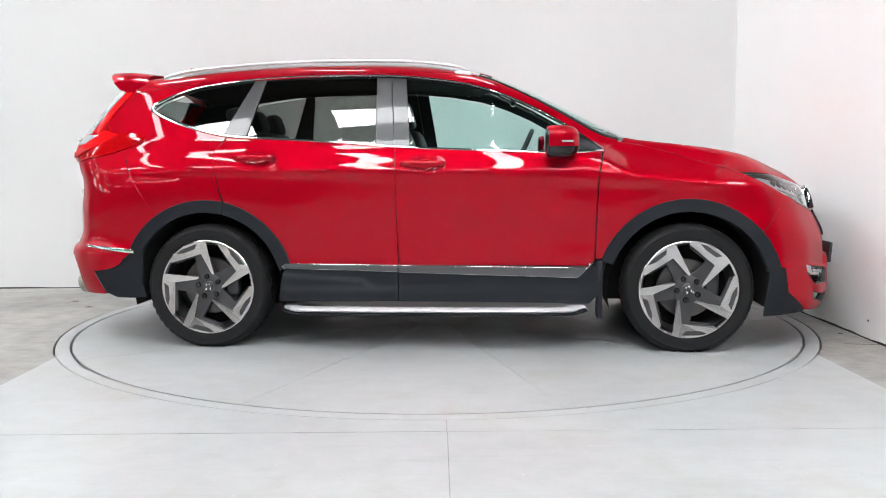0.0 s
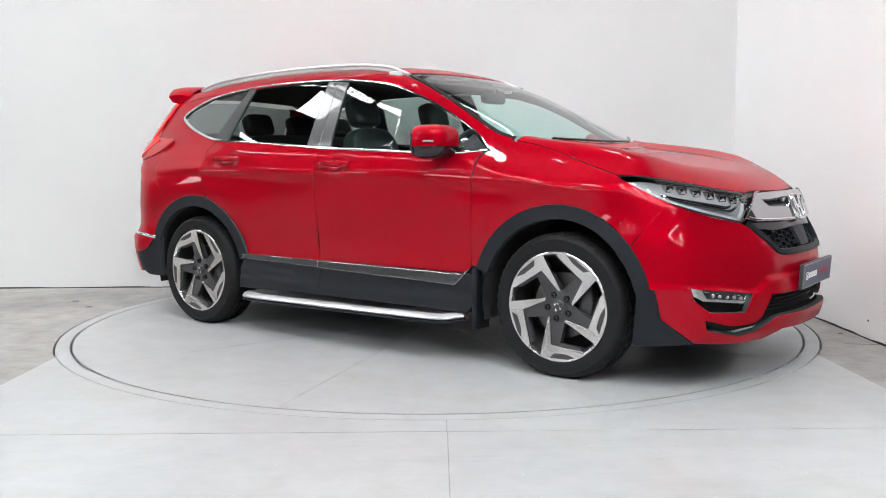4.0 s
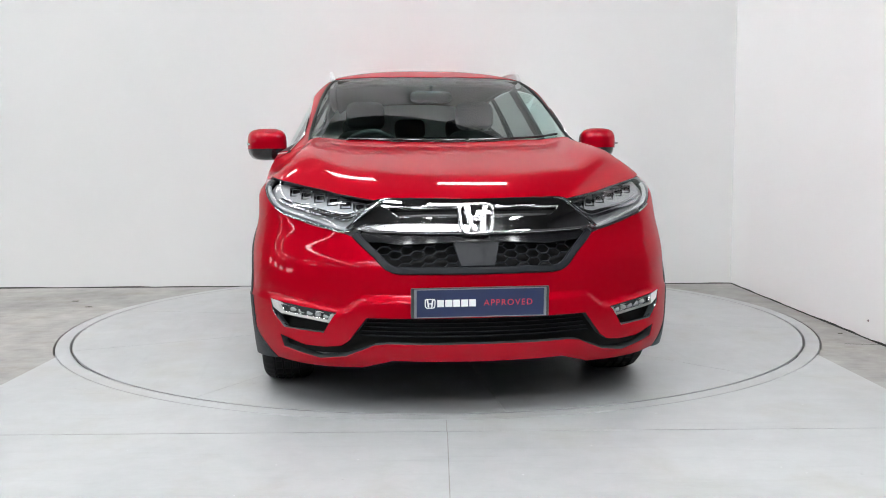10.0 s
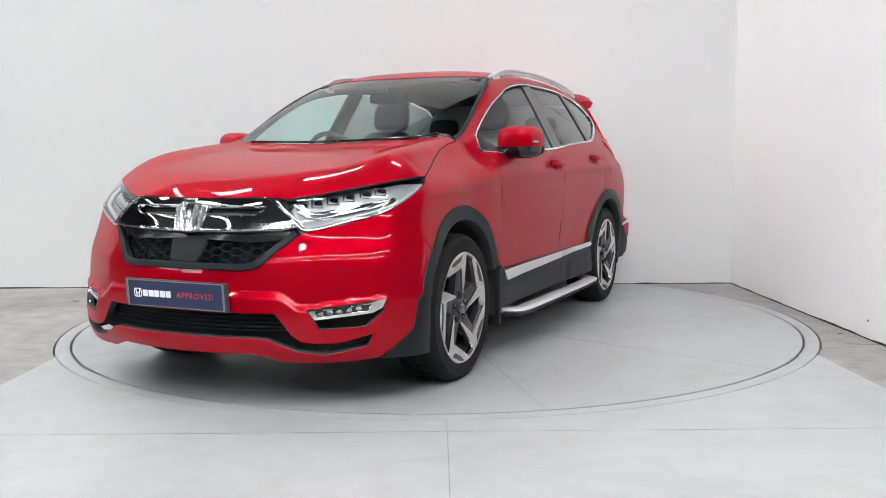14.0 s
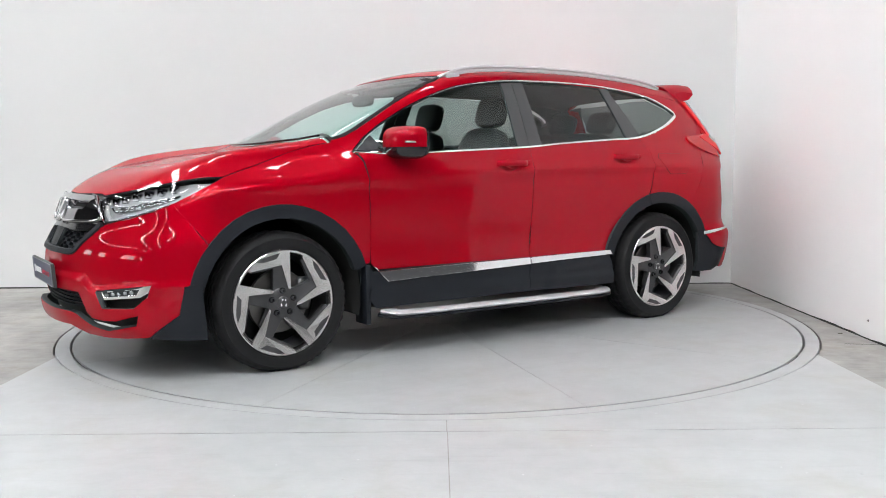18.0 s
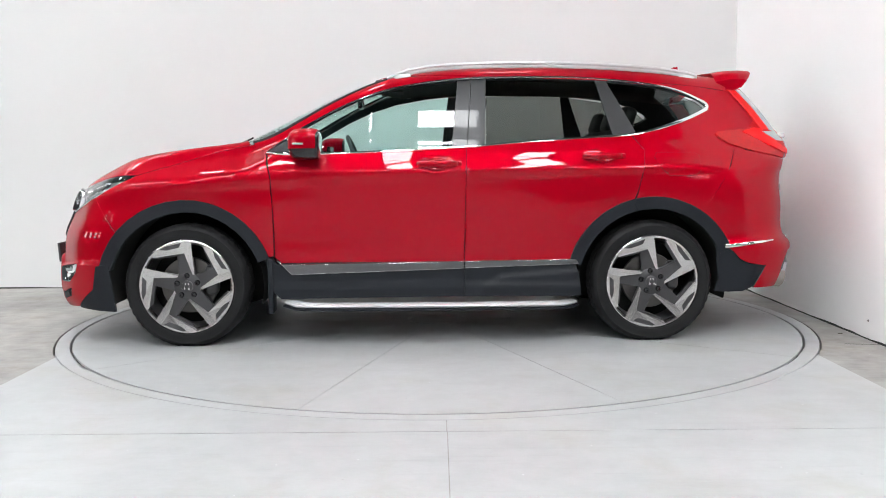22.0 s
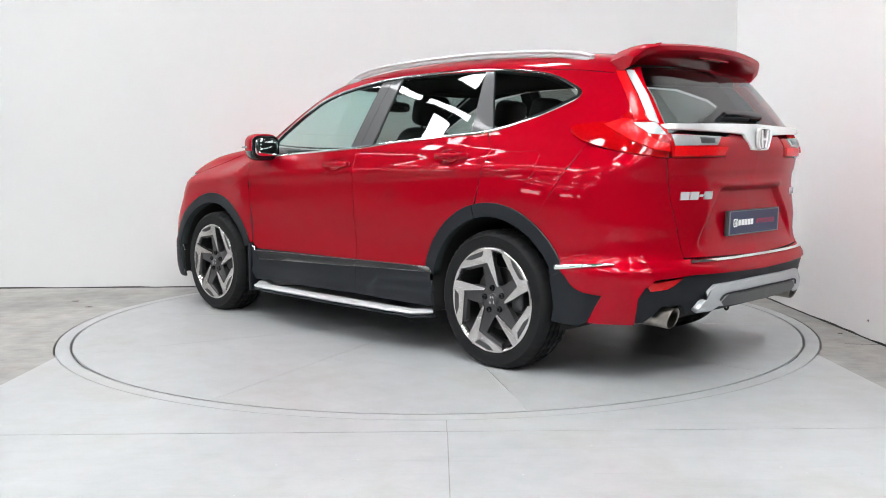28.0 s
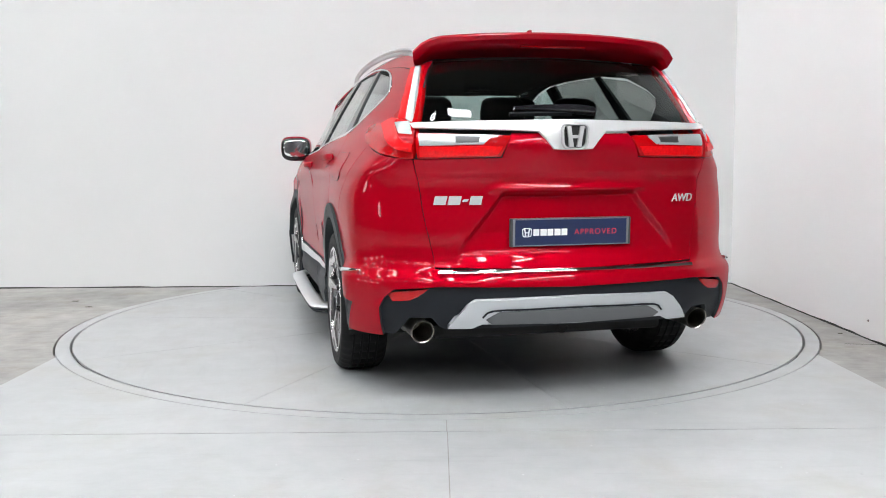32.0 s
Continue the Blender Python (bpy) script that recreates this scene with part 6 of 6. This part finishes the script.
def wheel(phase):
    w = tagged(new("wheel"), "two-tone alloy wheel with a black tyre")
    w.parent = CAR
    n = 144
    prof = [(0.255, -0.10, 0), (0.30, -0.114, 0), (0.33, -0.110, 0), (0.346, -0.094, 2), (0.352, -0.074, 2), (0.354, -0.062, 0), (0.346, -0.060, 0), (0.346, -0.052, 0), (0.355, -0.050, 1), (0.355, -0.024, 1), (0.347, -0.022, 0), (0.347, -0.014, 0), (0.355, -0.012, 1), (0.355, 0.012, 1), (0.347, 0.014, 0), (0.347, 0.022, 0), (0.355, 0.024, 1), (0.355, 0.050, 1), (0.346, 0.052, 0), (0.346, 0.060, 0), (0.354, 0.062, 0), (0.352, 0.074, 2), (0.346, 0.094, 2), (0.33, 0.110, 0), (0.322, 0.1135, 0), (0.318, 0.1120, 0), (0.30, 0.1145, 0), (0.275, 0.1100, 0), (0.272, 0.1065, 0), (0.263, 0.105, 0), (0.258, 0.09, 0)]
    bm = bmesh.new()
    rows = []
    for r, h, kind in prof:
        row = []
        for k in range(n):
            cutr = 0.006 if (kind == 2 and k % 3 == 0) or (kind == 1 and k % 4 == 0) else 0.0
            a = 2 * math.pi * k / n
            row.append(bm.verts.new(((r - cutr) * math.cos(a), h, max((r - cutr) * math.sin(a), -HUB_Z - 0.0005 + 0.3 * max(0.0, abs(h) - 0.08)))))
        rows.append(row)
    for a, b in zip(rows, rows[1:]):
        for k in range(n):
            bm.faces.new((a[k], a[(k + 1) % n], b[(k + 1) % n], b[k]))
    part("tyre", bm, "rubber", w, "black road tyre with a grooved tread", True)
    bm = bmesh.new()
    lathe(bm, [(0.2585, 0.098), (0.266, 0.104), (0.266, 0.110), (0.262, 0.113), (0.254, 0.111), (0.247, 0.10), (0.243, 0.07), (0.235, -0.09), (0.255, -0.1)], 72)
    part("rim", bm, "machined", w, "machined alloy rim", True)
    bm = bmesh.new()
    lathe(bm, [(0.2415, 0.085), (0.233, 0.03), (0.228, -0.095), (0.20, -0.1)], 48)
    part("barrel", bm, "alloy_dark", w, "dark inside of the rim", True)
    u = 0.262 / 245.0
    y0 = 0.101
    def face(a, b, ang):
        c, s = math.cos(ang), math.sin(ang)
        return (a * c - b * s, a * s + b * c)
    for i in range(5):
        ang = 2 * math.pi * i / 5 - phase
        blade = [(245 * math.cos(radians(t)), 245 * math.sin(radians(t))) for t in (87, 95, 103, 111, 119, 127, 135, 142)]
        blade += [(-178, 142), (-20, 176), (24, 66), (36, 62)]
        bm = bmesh.new()
        def place(a, b, d):
            x, z = face(-a * u, b * u, -ang)
            r = math.hypot(x, z)
            return (x, y0 + 0.002 - 0.030 * (1 - r / 0.262) + d, z)
        prism(bm, blade, place, 0.010)
        part("spoke_face", bm, "machined", w, "machined silver spoke face")
        bm = bmesh.new()
        pocket = [(-150, 186), (-122, 205), (-35, 232), (-48, 205), (-110, 186)]
        prism(bm, pocket, lambda a, b, d: (place(a, b, d)[0], place(a, b, d)[1] + 0.0102, place(a, b, d)[2]), 0.0015)
        part("spoke_pocket", bm, "alloy_dark", w, "dark pocket in the spoke")
        bm = bmesh.new()
        spoke = [(-62, 178), (-14, 184), (20, 150), (40, 52), (-52, 42), (-46, 80)]
        prism(bm, spoke, lambda a, b, d: (place(a, b, 0)[0], place(a, b, 0)[1] - 0.035 + d, place(a, b, 0)[2]), 0.034)
        bmesh.ops.bevel(bm, geom=bm.edges[:], offset=0.003, segments=2, profile=0.5, affect="EDGES")
        part("spoke", bm, "alloy_dark", w, "dark grey spoke", True)
        # the rim-side web under the foot of the blade
        bm = bmesh.new()
        web = [(225 * math.cos(radians(t)), 225 * math.sin(radians(t))) for t in (88, 105, 122, 140)] + [(-160, 135), (-20, 165), (10, 165)]
        prism(bm, web, lambda a, b, d: (place(a, b, 0)[0], place(a, b, 0)[1] - 0.03 + d, place(a, b, 0)[2]), 0.029)
        part("spoke_web", bm, "alloy_dark", w)
        bm = bmesh.new()
        a = radians(72 * i + 13) + phase
        lathe(bm, [(0.0, 0.099), (0.0065, 0.099), (0.0075, 0.107), (0.012, 0.107), (0.0155, 0.102), (0.0155, 0.07)], 12)
        bmesh.ops.translate(bm, verts=bm.verts[:], vec=(0.060 * math.cos(a), -0.008, 0.060 * math.sin(a)))
        part("wheel_nut", bm, "gloss_black", w, "", True)
    bm = bmesh.new()
    lathe(bm, [(0.0, 0.088), (0.07, 0.086), (0.082, 0.078), (0.082, 0.03)], 40)
    part("hub", bm, "alloy_dark", w, "", True)
    bm = bmesh.new()
    lathe(bm, [(0.0, 0.102), (0.026, 0.101), (0.032, 0.096), (0.032, 0.06)], 28)
    cap = part("hub_cap", bm, "alloy_dark", w, "grey hub cap", True)
    bm = bmesh.new()
    badge_shape(bm, pose(0, 0.1015, 0, 0, -math.degrees(phase), 0) @ pose(0, 0, 0, -90, 0, 180), 0.025, 0.003)
    part("badge", bm, "emblem", cap, "small badge")
    bm = bmesh.new()
    lathe(bm, [(0.0, 0.025), (0.09, 0.025), (0.092, 0.035), (0.158, 0.035), (0.16, 0.030), (0.16, 0.012), (0.0, 0.012)], 48)
    part("brake_disc", bm, "disc", w, "steel brake disc", True)
    bm = bmesh.new()
    lathe(bm, [(0.228, -0.05), (0.0, -0.05)], 36)
    part("wheel_back", bm, "under", w)
    bm = bmesh.new()
    blob(bm, (-0.13, 0.03, 0.03), (0.04, 0.035, 0.085), 0.5)
    part("brake_caliper", bm, "alloy_dark", w, "", True)
    return w


def motions():
    rows_car, rows_disc = [], []
    for i in range(17):
        t = 2.0 * i
        a = turn_at(t)
        m = pose(0, 0, 0, 0, 0, a)
        rows_disc.append((t, m))
        rows_car.append((t, m @ pose(CAR_X, CAR_Y, 0)))
    walk(CAR, rows_car)
    walk(DISC, rows_disc)


body_panels()
underbody()
cabin()
for x, y, rz, phase in ((HUB_X, 0.80, 0, 4), (-HUB_X, 0.80, 0, -2), (HUB_X, -0.80, 180, -20), (-HUB_X, -0.80, 180, -4)):
    wheel(radians(phase)).matrix_basis = pose(x, y, HUB_Z, 0, 0, rz)


motions()
